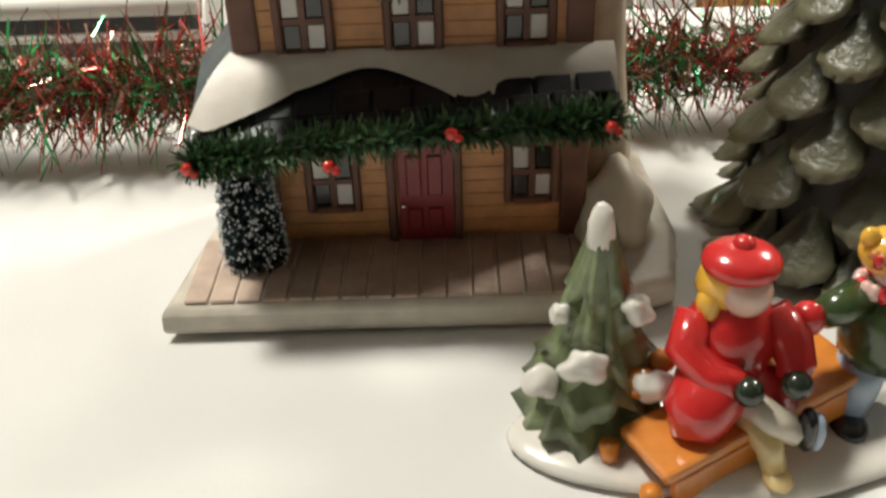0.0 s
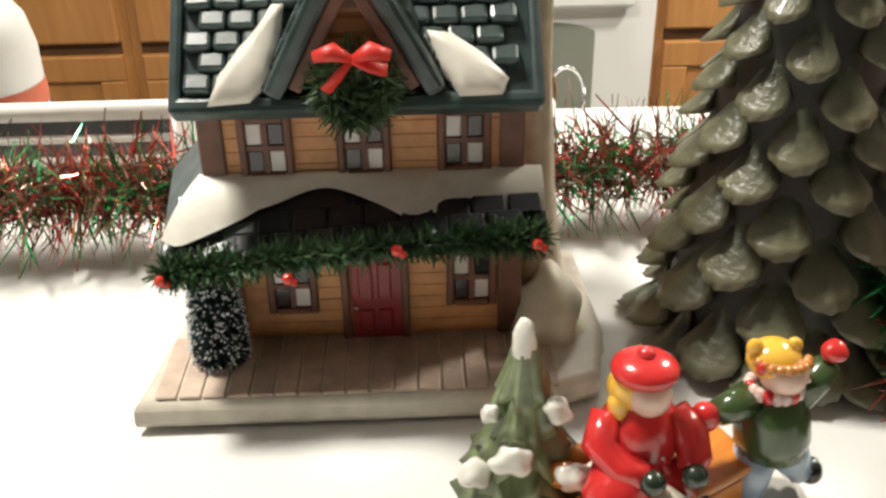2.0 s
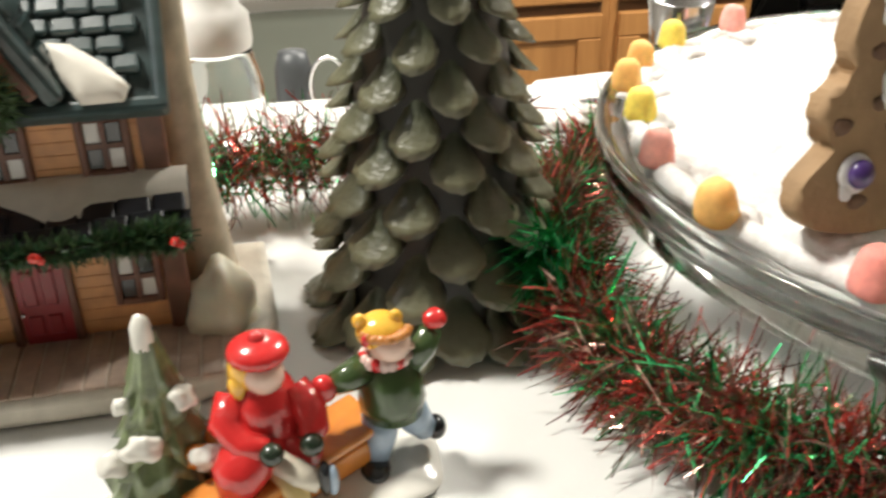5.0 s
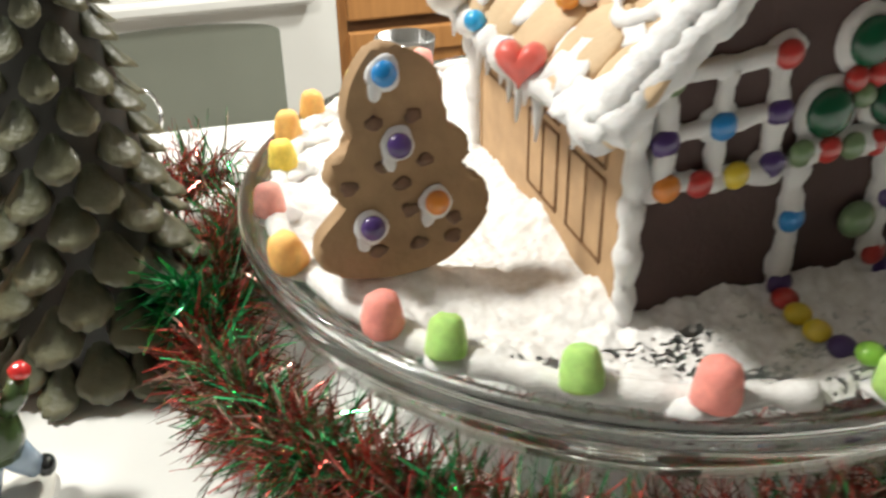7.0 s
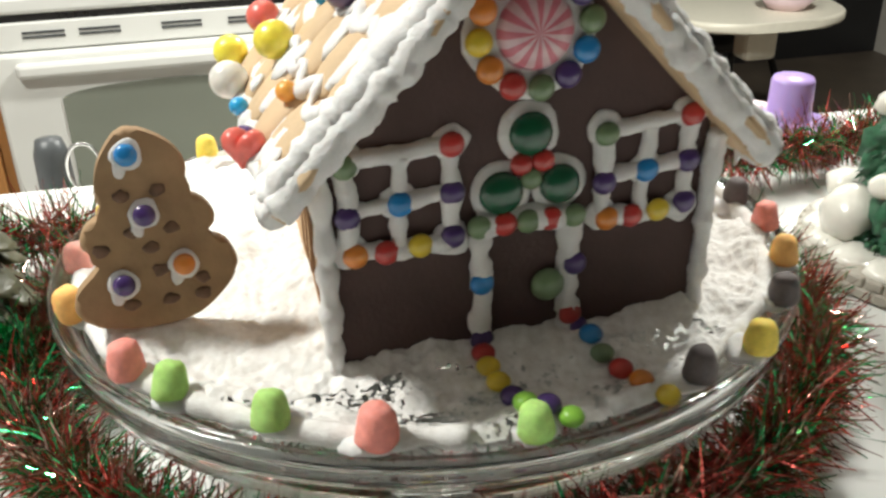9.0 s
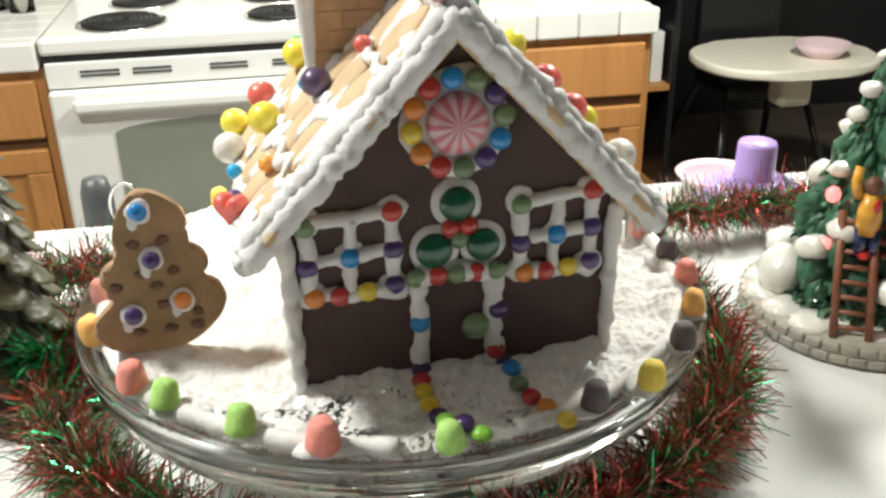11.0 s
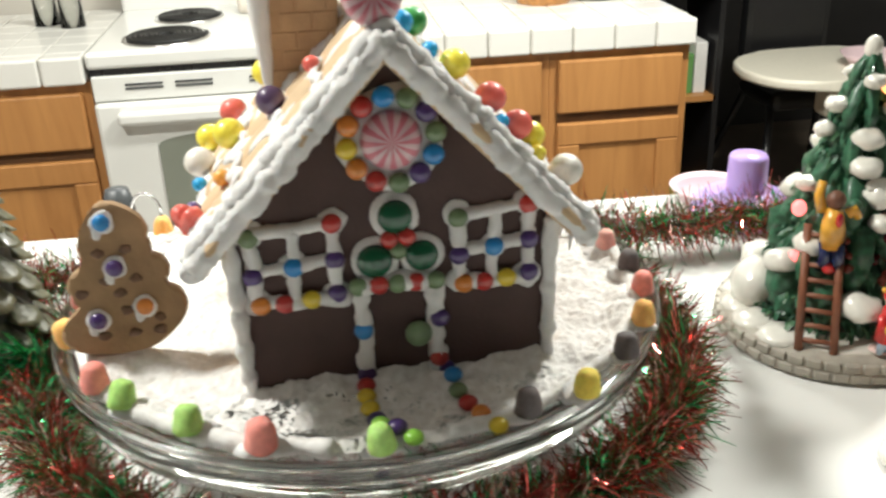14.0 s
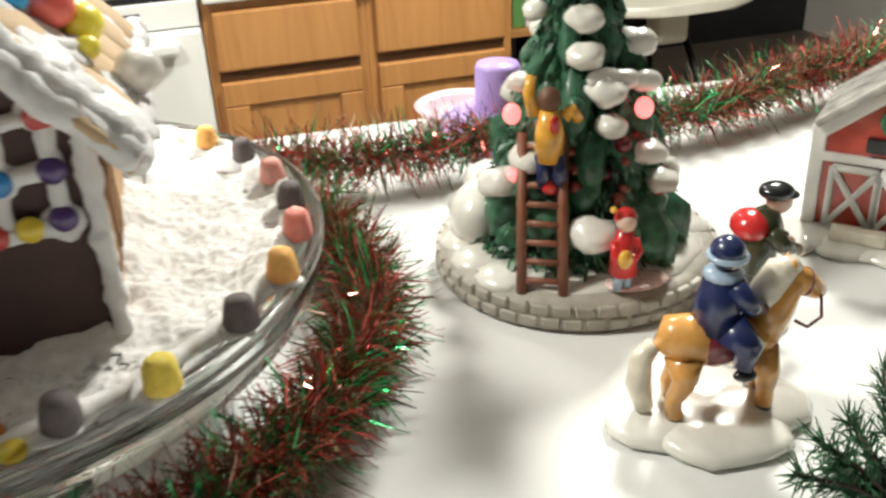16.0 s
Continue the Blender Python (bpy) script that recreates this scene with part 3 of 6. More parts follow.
for a0, a1 in ((150, 262), (281, 372), (372, 510)):
    pts, rad = [], []
    n = (a1 - a0) * 2 // 3
    for k in range(n + 1):
        a = math.radians(a0 + (a1 - a0) * k / n)
        wob = noise.noise(Vector((math.cos(a) * 9, math.sin(a) * 9, 0.3)))
        r = 0.1545 + 0.002 * wob
        pts.append((r * math.cos(a), r * math.sin(a), 0.0655))
        rad.append(0.0042 + 0.0016 * wob + 0.0013 * noise.noise(Vector((math.cos(a) * 34, math.sin(a) * 34, 2.9))))
    tube(bm, pts, rad, 8)
part("icing_ring", bm, M_sugar, stand, "thick white piped icing rim")


def gumdrop(colour, x, y, s=1.0, tilt=0.0, turn=0.0):
    bm = B()
    lathe(bm, [(0, 0), (0.0066, 0), (0.0073, 0.0012), (0.0070, 0.005), (0.0062, 0.0098), (0.0053, 0.0124), (0.0036, 0.0138), (0, 0.0142)], 20)
    for v in bm.verts:
        v.co += v.co.normalized() * 0.0009 * noise.noise(v.co * 230 + Vector((x * 90, y * 90, 0)))
    return solo("gumdrop", bm, GUM[colour], pose(x, y, PZ + 0.0015, tilt, 0, turn) @ Matrix.Scale(s * 0.88, 4), f"sugared {'black' if colour == 'dark' else colour} gumdrop in icing on the cake stand rim", "gumdrop", "gumdrops round the cake stand")


for c, x, y, s, tl in (("yellow", .236, .286, 1, 0), ("pink", .225, .245, 1, 0), ("orange", .227, .202, 1.1, 12), ("red", .249, .153, 1.1, 0), ("green", .264, .134, 1.05, 20), ("green", .297, .107, 1.05, 18), ("red", .330, .090, 1.15, 0),
                   ("green", .3815, .0795, 1.0, 8), ("dark", .448, .094, 1.0, 0), ("yellow", .478, .104, 1, 0), ("dark", .506, .133, 1, 0), ("orange", .525, .163, 1, 0), ("red", .536, .196, 1, 0), ("dark", .538, .226, 1, 0), ("pink", .534, .258, .95, 0), ("dark", .524, .292, .9, 0), ("orange", .508, .318, .9, 0),
                   ("orange", .243, .318, 1, 0), ("orange", .258, .340, 1, 0), ("yellow", .285, .366, 1, 0), ("pink", .325, .384, 1, 0)):
    gumdrop(c, x, y, s, tl, random.uniform(0, 360))
    bm = B()
    ball(bm, ((x - CX) * 0.972 + random.uniform(-0.003, 0.003), (y - CY) * 0.972, PZ - 0.0006), 0.0080 * s, (random.uniform(0.95, 1.35), random.uniform(0.85, 1.1), 0.42), rough=0.55, seed=x * 40, u=18, v=10)
    part("icing_dollop", bm, M_icing, stand)

# ---- gingerbread house ----
GX, GY, GZ = 0.395, 0.137, 0.0655
ginger = thing("gingerbread_house", pose(GX, GY, GZ), "gingerbread house with white icing and bright candies on a cake stand", "gingerbread house")
HW, HE, HA, HD, WT = 0.0715, 0.088, 0.158, 0.148, 0.007
SL = math.atan2(0.098, 0.0935)
RE = 0.1285  # length of a roof panel down its slope


def wob(bm, amp, f):
    for v in bm.verts:
        v.co += Vector((noise.noise(v.co * f), noise.noise(v.co * f + Vector((9, 3, 1))), noise.noise(v.co * f + Vector((2, 7, 5))))) * amp


gable = [(-HW, 0.0), (HW, 0.0), (HW, HE), (0, HA), (-HW, HE)]
# front wall takes the shaded copy, back wall the plain gingerbread
for name, y0, m1 in (("front_wall", 0.0, M_ginger_shade), ("back_wall", HD - WT, M_ginger)):
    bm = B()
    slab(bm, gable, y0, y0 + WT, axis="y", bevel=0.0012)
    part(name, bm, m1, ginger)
for s in (-1, 1):
    bm = B()
    box(bm, (s * HW - (WT if s > 0 else 0), WT, 0), (s * HW + (WT if s < 0 else 0), HD - WT, HE - 0.004), 0.0012)
    sw = part("side_wall", bm, M_ginger, ginger)
    for y0, y1, z0, z1 in ((0.018, 0.046, 0.046, 0.076), (0.018, 0.046, 0.012, 0.042), (0.056, 0.084, 0.046, 0.076), (0.056, 0.084, 0.012, 0.042), (0.095, 0.130, 0.040, 0.074)):
        bm = B()
        x = s * (HW + 0.0003)
        tube(bm, [(x, y0, z0), (x, y1, z0), (x, y1, z1), (x, y0, z1), (x, y0, z0)], 0.0006, 5)
        tube(bm, [(x, (y0 + y1) / 2, z0), (x, (y0 + y1) / 2, z1)], 0.0005, 5)
        part("scored_panel", bm, M_score, sw)
# roof panels from scalloped tiers, deep overhang
for s in (-1, 1):
    m = pose(0, 0, HA + 0.005, 0, 0, 0) @ Matrix.Rotation(s * SL, 4, "Y")
    bm = B()
    box(bm, (-0.002 if s > 0 else -RE, -0.0135, -0.0045), (RE if s > 0 else 0.002, HD + 0.012, 0.002), 0.0012, m=m)
    rp = part("roof_panel", bm, M_rooft, ginger)
    for row in range(4):
        for k in range(6):
            bm = B()
            d0, d1 = 0.003 + row * 0.0305, 0.003 + row * 0.0305 + 0.0345
            y0 = -0.012 + k * 0.0285 - (0.009 if row % 2 else 0)
            c = (s * (d0 + d1) / 2, y0 + 0.0145, 0.0022)
            ball(bm, c, 1, (0.019, 0.0145, 0.0042), u=14, v=8)
            bmesh.ops.transform(bm, matrix=m, verts=bm.verts[:])
            part("shingle", bm, M_rooft, rp)


def on_roof(s, d, y, up=0.0):
    """A place on the left or right roof: d metres down from the ridge, y from the front wall."""
    return Vector((s * (d * math.cos(SL) + up * math.sin(SL)), y, HA + 0.007 - d * math.sin(SL) + up * math.cos(SL)))


# icing along the verges, ridge, eaves and corners
def icing_rope(pts, r, lump=0.35, name="icing", seed=0.0, seg=12, flat=1.0, crust=0.08):
    bm = B()
    fine, rad = [], []
    for a, b in zip(pts, pts[1:]):
        a, b = Vector(a), Vector(b)
        n = max(2, int((b - a).length / 0.0017))
        for k in range(n):
            p = a.lerp(b, k / n)
            q = noise.noise(p * 190 + Vector((seed, 0, 0)))
            fine.append(p + Vector((noise.noise(p * 110 + Vector((1, seed, 0))), noise.noise(p * 110 + Vector((5, 1, seed))), noise.noise(p * 110 + Vector((seed, 4, 9))))) * r * 0.30)
            rad.append(r * (1 + lump * q * 1.2))
    fine.append(Vector(pts[-1]))
    rad.append(r * 0.6)
    tube(bm, fine, rad, seg, flat=flat)
    for v in bm.verts:
        v.co += Vector((noise.noise(v.co * 620), noise.noise(v.co * 620 + Vector((3, 8, 1))), noise.noise(v.co * 620 + Vector((7, 2, 5))))) * r * crust * 2
    return part(name, bm, M_icing, ginger)


for s in (-1, 1):
    # crusty verge on the front edge, and the spread icing on the roof just behind it
    icing_rope([on_roof(s, -0.003, -0.0145, 0.0005), on_roof(s, 0.065, -0.015), on_roof(s, RE, -0.0145)], 0.0052, 0.22, seed=s, seg=16, crust=0.10)
    for k in range(30):
        d = 0.002 + (RE - 0.004) * k / 29
        bm = B()
        ball(bm, on_roof(s, d, random.uniform(-0.010, -0.002 if s < 0 else 0.008), 0.0026), random.uniform(0.005, 0.0085), (1, 1.1, 0.36), rot=Matrix.Rotation(s * SL, 4, "Y"), rough=0.6, seed=k + s, u=12, v=7)
        part("icing_smear", bm, M_icing, ginger)
    icing_rope([on_roof(s, 0.0, -0.0115, 0.0034), on_roof(s, 0.06, -0.0110, 0.0036), on_roof(s, RE - 0.001, -0.0115, 0.0032)], 0.0054, 0.30, seed=s * 3)
    icing_rope([on_roof(s, RE, -0.012, -0.001), on_roof(s, RE + 0.001, 0.06, -0.001), on_roof(s, RE, HD + 0.01)], 0.0050, seed=4 + s)
    icing_rope([(s * HW, -0.001, 0.0), (s * (HW + 0.001), -0.002, HE - 0.008)], 0.0036, seed=7 + s)
    icing_rope([(s * HW, HD, 0.0), (s * HW, HD, HE)], 0.0048, seed=9 + s)
    for row, d in enumerate((0.035, 0.0655, 0.096)):
        pts = []
        for k in range(49):
            y = -0.010 + k * 0.00345
            pts.append(on_roof(s, d + 0.008 * abs(math.sin(math.pi * (y + (0.009 if row % 2 else 0)) / 0.0285)) - 0.004 + 0.004 * noise.noise(Vector((k * 0.22, row, s))), y, 0.0036))
        icing_rope(pts, 0.0027, 0.55, seed=row * 2.0 + s, flat=0.8)
    for k in range(16):
        y = random.uniform(0, HD)
        p = on_roof(s, RE + 0.001, y, -0.002)
        ln = random.uniform(0.006, 0.02)
        bm = B()
        tube(bm, [p, p - Vector((0, 0, ln * 0.5)), p - Vector((0.0008, 0, ln))], [0.0028, 0.0016, 0.0004], 7)
        part("icicle", bm, M_icing, ginger)
    for k in range(44 if s < 0 else 60):
        row, y = random.randrange(4), random.uniform(0.0, HD)
        d = min(RE - 0.004, 0.006 + row * 0.0305 + random.choice((random.uniform(-0.004, 0.006), random.uniform(0.0, 0.03))))
        bm = B()
        ball(bm, on_roof(s, d, y, 0.0032), random.uniform(0.004, 0.0105), (random.uniform(0.7, 1.6), random.uniform(0.7, 1.5), 0.22), rot=Matrix.Rotation(s * SL, 4, "Y"), rough=0.75, seed=k, u=12, v=7)
        part("icing_smear", bm, M_icing, ginger)
icing_rope([(0, -0.012, HA + 0.010), (0, 0.06, HA + 0.011), (0, HD + 0.01, HA + 0.010)], 0.0056, seed=31)

# chimney
ch = B()
box(ch, (-0.051, 0.081, 0.105), (-0.015, 0.127, 0.192), 0.0015)
chim = part("chimney", ch, M_ginger, ginger, "gingerbread chimney scored like bricks")
for row in range(9):
    z = 0.108 + row * 0.0092
    for k, (ux, uy, n) in enumerate(((1, 0, 3), (0, 1, 3), (0, 1, 3))):
        for i in range(n):
            w0 = i * 0.0158 + (0.0079 if (row + k) % 2 else 0)
            w1 = min(w0 + 0.0150, 0.0355 if k == 0 else 0.0475)
            if w1 - w0 > 0.003:
                bm = B()
                if k == 0:
                    box(bm, (-0.0508 + w0, 0.0803, z), (-0.0508 + w1, 0.0815, z + 0.0085), 0.0004, seg=1)
                else:
                    x = -0.0517 if k == 1 else -0.0155
                    box(bm, (x, 0.0812 + w0, z), (x + 0.0012, 0.0812 + w1 * 0.96, z + 0.0085), 0.0004, seg=1)
                part("brick", bm, M_ginger, chim)
bm = B()
ball(bm, (-0.033, 0.104, 0.192), 0.03, (0.75, 0.92, 0.22), rough=0.3, u=20, v=10)
part("icing_cap", bm, M_icing, chim)
for px, py, ln in ((-0.052, 0.081, 0.075), (-0.052, 0.10, 0.05), (-0.052, 0.118, 0.03), (-0.043, 0.080, 0.012), (-0.033, 0.080, 0.022), (-0.022, 0.080, 0.012), (-0.014, 0.088, 0.02), (-0.014, 0.11, 0.028)):
    bm = B()
    p = Vector((px, py, 0.193))
    tube(bm, [p - Vector((0.0012 * noise.noise(Vector((q * 3, px * 90, 0))), 0, ln * q)) for q in (0, 0.2, 0.4, 0.55, 0.7, 0.85, 1)], [0.007, 0.0062, 0.005, 0.0044, 0.0036, 0.0026, 0.001], 8)
    part("icing_drip", bm, M_icing, chim)
icing_rope([(-0.053, 0.079, 0.116), (-0.035, 0.079, 0.131), (-0.014, 0.079, 0.150)], 0.0045, seed=55)


def dot(c, p, r=0.0046, flat=0.55, axis="y", name="candy"):
    bm = B()
    s = (1, flat, 1) if axis == "y" else ((1, 1, flat) if axis == "z" else (1, 1, 1))
    ball(bm, p, r, s, u=16, v=10)
    return part(name, bm, CANDY[c], ginger)


def ic(pts, r=0.0034):
    """Flat piped icing on the front wall."""
    icing_rope([(x, -0.0008, z) for x, z in pts], r, 0.3, name="icing_line", seed=pts[0][0] * 90, flat=1.0)


def fx(X):
    return X - GX


def fz(Z):
    return Z - GZ


def window(x0, z0, x1, z1):
    xm, zm = (x0 + x1) / 2, (z0 + z1) / 2
    w = (x1 - x0)
    ic([(x0, z1), (xm, z1 + 0.001), (x1, z1 + 0.003)], 0.0031)
    ic([(x0, z0), (xm, z0 - 0.002), (x1, z0)], 0.0036)
    ic([(x0, z1), (x0 + 0.0005, zm), (x0, z0)], 0.0036)
    ic([(x1, z1 + 0.003), (x1, zm), (x1, z0)], 0.0034)
    ic([(xm + 0.001, z1), (xm, zm), (xm - 0.001, z0)], 0.0030)
    ic([(x0, zm - 0.002), (xm, zm), (x1, zm + 0.002)], 0.0030)
    for x, z in ((x0, z1), (x0, z0), (x1, z0), (x1, z1 + 0.003), (xm, zm)):
        bm = B()
        ball(bm, (x, -0.0004, z), 0.0068, (1, 0.3, 1), rough=0.25, seed=x * 77)
        part("icing_blob", bm, M_icing, ginger)
    for c, x, z in (("sage", x0, z1 - 0.001), ("red", x1, z1 + 0.003), ("purple", x0, zm - 0.003), ("blue", xm, zm), ("purple", x1, zm + 0.002), ("orange", x0 + 0.002, z0 - 0.001), ("red", x0 + 0.35 * w, z0 - 0.001), ("yellow", x0 + 0.68 * w, z0), ("purple", x1, z0 + 0.002)):
        dot(c, (x, -0.0032, z))


window(fx(0.3310), fz(0.1140), fx(0.3680), fz(0.1475))
window(fx(0.4245), fz(0.1160), fx(0.4570), fz(0.1490))
# door: posts, lintel and wreath of big green drops
DX0, DX1, DZ = fx(0.3785), fx(0.4135), fz(0.1180)
ic([(DX0, 0.002), (DX0 + 0.0005, 0.03), (DX0, DZ)], 0.0040)
ic([(DX1, 0.004), (DX1 - 0.001, 0.03), (DX1, DZ)], 0.0043)
ic([(DX0 - 0.001, DZ), ((DX0 + DX1) / 2, DZ + 0.001), (DX1 + 0.001, DZ)], 0.0048)
for c, t in (("sage", 0.0), ("red", 0.27), ("sage", 0.52), ("red", 0.76), ("sage", 1.02)):
    dot(c, (DX0 - 0.001 + (DX1 - DX0) * t, -0.004, DZ + 0.0005))
for c, x, z in (("blue", DX0, 0.030), ("purple", DX0, 0.006), ("purple", DX1 + 0.001, 0.033), ("red", DX1, 0.0115), ("purple", DX1 + 0.003, 0.005)):
    dot(c, (x, -0.0038, z))
for x, z, r in ((fx(0.3962), fz(0.1512), 0.0080), (fx(0.3858), fz(0.1302), 0.0082), (fx(0.4075), fz(0.1312), 0.0076)):
    bm = B()
    ball(bm, (x, 0.0, z), r + 0.0034, (1, 0.3, 1), rough=0.12, seed=x * 50)
    part("icing_blob", bm, M_icing, ginger)
    dot("darkgreen", (x, -0.003, z), r, 0.45)
for c, x, z in (("red", fx(0.3930), fz(0.1402)), ("red", fx(0.4010), fz(0.1408)), ("sage", fx(0.3968), fz(0.1345))):
    dot(c, (x, -0.003, z), 0.0042)
dot("sage", (fx(0.4043), -0.003, fz(0.0908)), 0.0066, 0.6)
# peppermint rose window
MX, MZ = fx(0.3965), fz(0.1870)
bm = B()
ball(bm, (MX, 0.0, MZ), 0.0235, (1, 0.16, 1), rough=0.1, seed=4, u=24, v=12)
part("icing_disc", bm, M_icing, ginger)


def mint(name, m, parent, r=0.0135):
    bm = B()
    lathe(bm, [(0, -0.004), (r * 0.8, -0.0035), (r, 0), (r * 0.85, 0.0035), (r * 0.4, 0.0046), (0, 0.0046)], 48)
    for f in bm.faces:
        a = math.atan2(f.calc_center_median().y, f.calc_center_median().x) + 14 * f.calc_center_median().length
        f.material_index = 1 if math.sin(a * 12) > 0 else 0
    ob = link(name, bm, [CANDY["pale"], CANDY["pink"]], parent, m, "pink and white swirled peppermint")
    return ob


mint("peppermint", pose(MX, -0.004, MZ, 90, 0, 0), ginger)
for k, c in enumerate(("blue", "sage", "purple", "sage", "blue", "purple", "sage", "red", "orange", "yellow", "orange", "red")):
    a = math.radians(97 - 30 * k)
    dot(c, (MX + 0.0195 * math.cos(a), -0.0045, MZ + 0.0195 * math.sin(a)), 0.0048)
mint("peppermint", pose(-0.003, -0.006, HA + 0.0245, 78, 0, 4), ginger, 0.0122)
mint("peppermint", pose(-0.004, 0.012, HA + 0.0245, 78, 0, 4), ginger, 0.0118)


def gumball(c, s, d, y, r=0.0078):
    bm = B()
    ball(bm, on_roof(s, d, y, r * 0.85 + 0.003), r, (1, 1, 0.96), u=18, v=12)
    return part("gumball", bm, BALL[c], ginger)


for c, d, y, r in (("red", 0.100, 0.140, 0.0078), ("yellow", 0.123, 0.148, 0.0080), ("yellow", 0.099, 0.094, 0.0084), ("white", 0.127, 0.112, 0.0085), ("orange", 0.104, 0.043, 0.0042), ("violet", 0.064, 0.062, 0.0074), ("red", 0.036, 0.052, 0.0043), ("yellow", 0.070, 0.138, 0.0080), ("green", 0.068, 0.150, 0.0065), ("blue", 0.073, 0.094, 0.0035), ("blue", 0.128, 0.085, 0.0040), ("purple", 0.128, 0.050, 0.0040)):
    gumball(c, -1, d, y, r)
for c, d, y, r in (("green", 0.020, 0.050, 0.0078), ("blue", 0.031, 0.030, 0.0045), ("yellow", 0.045, 0.032, 0.0082), ("red", 0.069, 0.030, 0.0085), ("blue", 0.078, 0.020, 0.0040), ("red", 0.088, 0.028, 0.0082), ("yellow", 0.099, 0.034, 0.0082), ("yellow", 0.104, 0.022, 0.0046), ("white", 0.122, 0.024, 0.0090), ("blue", 0.008, 0.010, 0.006)):
    gumball(c, 1, d, y + 0.020, r * 0.95)
# red heart on the left eave
bm = B()
hp = on_roof(-1, 0.128, 0.036, 0.008)
rings = []
for sc, dy in ((0.45, -0.0052), (0.75, -0.0045), (0.93, -0.0028), (1.0, 0.0), (0.93, 0.0028), (0.75, 0.0045), (0.45, 0.0052)):
    rings.append([bm.verts.new((16 * math.sin(q) ** 3 * 0.00052 * sc, dy, (13 * math.cos(q) - 5 * math.cos(2 * q) - 2 * math.cos(3 * q) - math.cos(4 * q) + 2) * 0.00052 * sc - 0.001)) for q in (2 * math.pi * k / 36 for k in range(36))])
for ra, rb in zip(rings, rings[1:]):
    for k in range(36):
        bm.faces.new((ra[k], ra[(k + 1) % 36], rb[(k + 1) % 36], rb[k])).smooth = True
bm.faces.new(rings[0]).smooth = True
bm.faces.new(rings[-1]).smooth = True
bmesh.ops.recalc_face_normals(bm, faces=bm.faces[:])
bmesh.ops.transform(bm, matrix=Matrix.Translation(hp) @ Matrix.Rotation(radians(-35), 4, "Z"), verts=bm.verts[:])
part("heart_candy", bm, BALL["red"], ginger, "glossy red candy heart")
# garden path of small candies
for c, X, Y in (("red", .3775, .128), ("yellow", .377, .120), ("yellow", .378, .111), ("purple", .3805, .102), ("lime", .3815, .0915), ("purple", .3885, .0885), ("lime", .3950, .0835),
                ("blue", .4185, .124), ("sage", .4195, .115), ("red", .4225, .105), ("orange", .427, .097), ("yellow", .4335, .089)):
    dot(c, (X - GX, Y - GY, 0.0628 - GZ + sugar_height(X - CX, Y - CY) + 0.0024), 0.0046, 0.75, "z")

# ---- tree-shaped cookie ----
cookie = thing("tree_cookie", pose(0.2605, 0.1765, PZ + 0.006) @ Matrix.Rotation(radians(-9), 4, "X") @ Matrix.Rotation(radians(6), 4, "Z"), "tree-shaped brown cookie with candy dots standing in sugar", "cookie")
bm = B()
raw = [(-0.0125, 0.0030), (-0.0240, 0.0065), (-0.0285, 0.0125), (-0.0262, 0.0195), (-0.0185, 0.0270), (-0.0172, 0.0310), (-0.0228, 0.0370), (-0.0195, 0.0445), (-0.0125, 0.0480), (-0.0150, 0.0545), (-0.0125, 0.0660), (-0.0060, 0.0755), (0.0005, 0.0785), (0.0125, 0.0725), (0.0185, 0.0635), (0.0165, 0.0530), (0.0215, 0.0500), (0.0262, 0.0440), (0.0255, 0.0385), (0.0218, 0.0350), (0.0285, 0.0325), (0.0328, 0.0240), (0.0300, 0.0165), (0.0220, 0.0085), (0.0130, 0.0035), (0.0, 0.0020)]
out = []
for k in range(len(raw)):
    a, b, c, d = (Vector(raw[(k + q) % len(raw)]) for q in (-1, 0, 1, 2))
    for t in (0.0, 0.25, 0.5, 0.75):
        v = 0.5 * (2 * b + (c - a) * t + (2 * a - 5 * b + 4 * c - d) * t * t + (3 * b - a - 3 * c + d) * t ** 3)
        out.append((v.x, v.y))
slab(bm, out, -0.0048, 0.004, axis="y", bevel=0.0022)
part("body", bm, M_cookie, cookie)
for x, z in ((-0.006, 0.057), (0.007, 0.058), (-0.004, 0.042), (0.010, 0.042), (0.002, 0.035), (0.004, 0.025), (-0.008, 0.012), (0.006, 0.012), (0.018, 0.012), (-0.016, 0.036), (0.019, 0.019)):
    bm = B()
    ball(bm, (x, -0.0050, z * 0.93 + 0.001), 0.0029, (1.1, 0.3, 0.8), u=10, v=6, rough=0.5, seed=x * 70)
    part("chip", bm, M_cookdark, cookie)
for c, x, z in (("blue", -0.002, 0.0695), ("purple", 0.001, 0.0465), ("orange", 0.0125, 0.0256), ("purple", -0.010, 0.0210)):
    bm = B()
    ball(bm, (x, -0.0055, z), 0.0058, (1, 0.25, 1), rough=0.2, seed=x * 99)
    ball(bm, (x - 0.003, -0.0055, z - 0.005), 0.003, (0.8, 0.25, 1.2), rough=0.2)
    part("icing_blob", bm, M_icing, cookie)
    bm = B()
    ball(bm, (x, -0.0075, z), 0.0042, (1, 0.65, 1), u=14, v=9)
    part("candy", bm, CANDY[c], cookie)


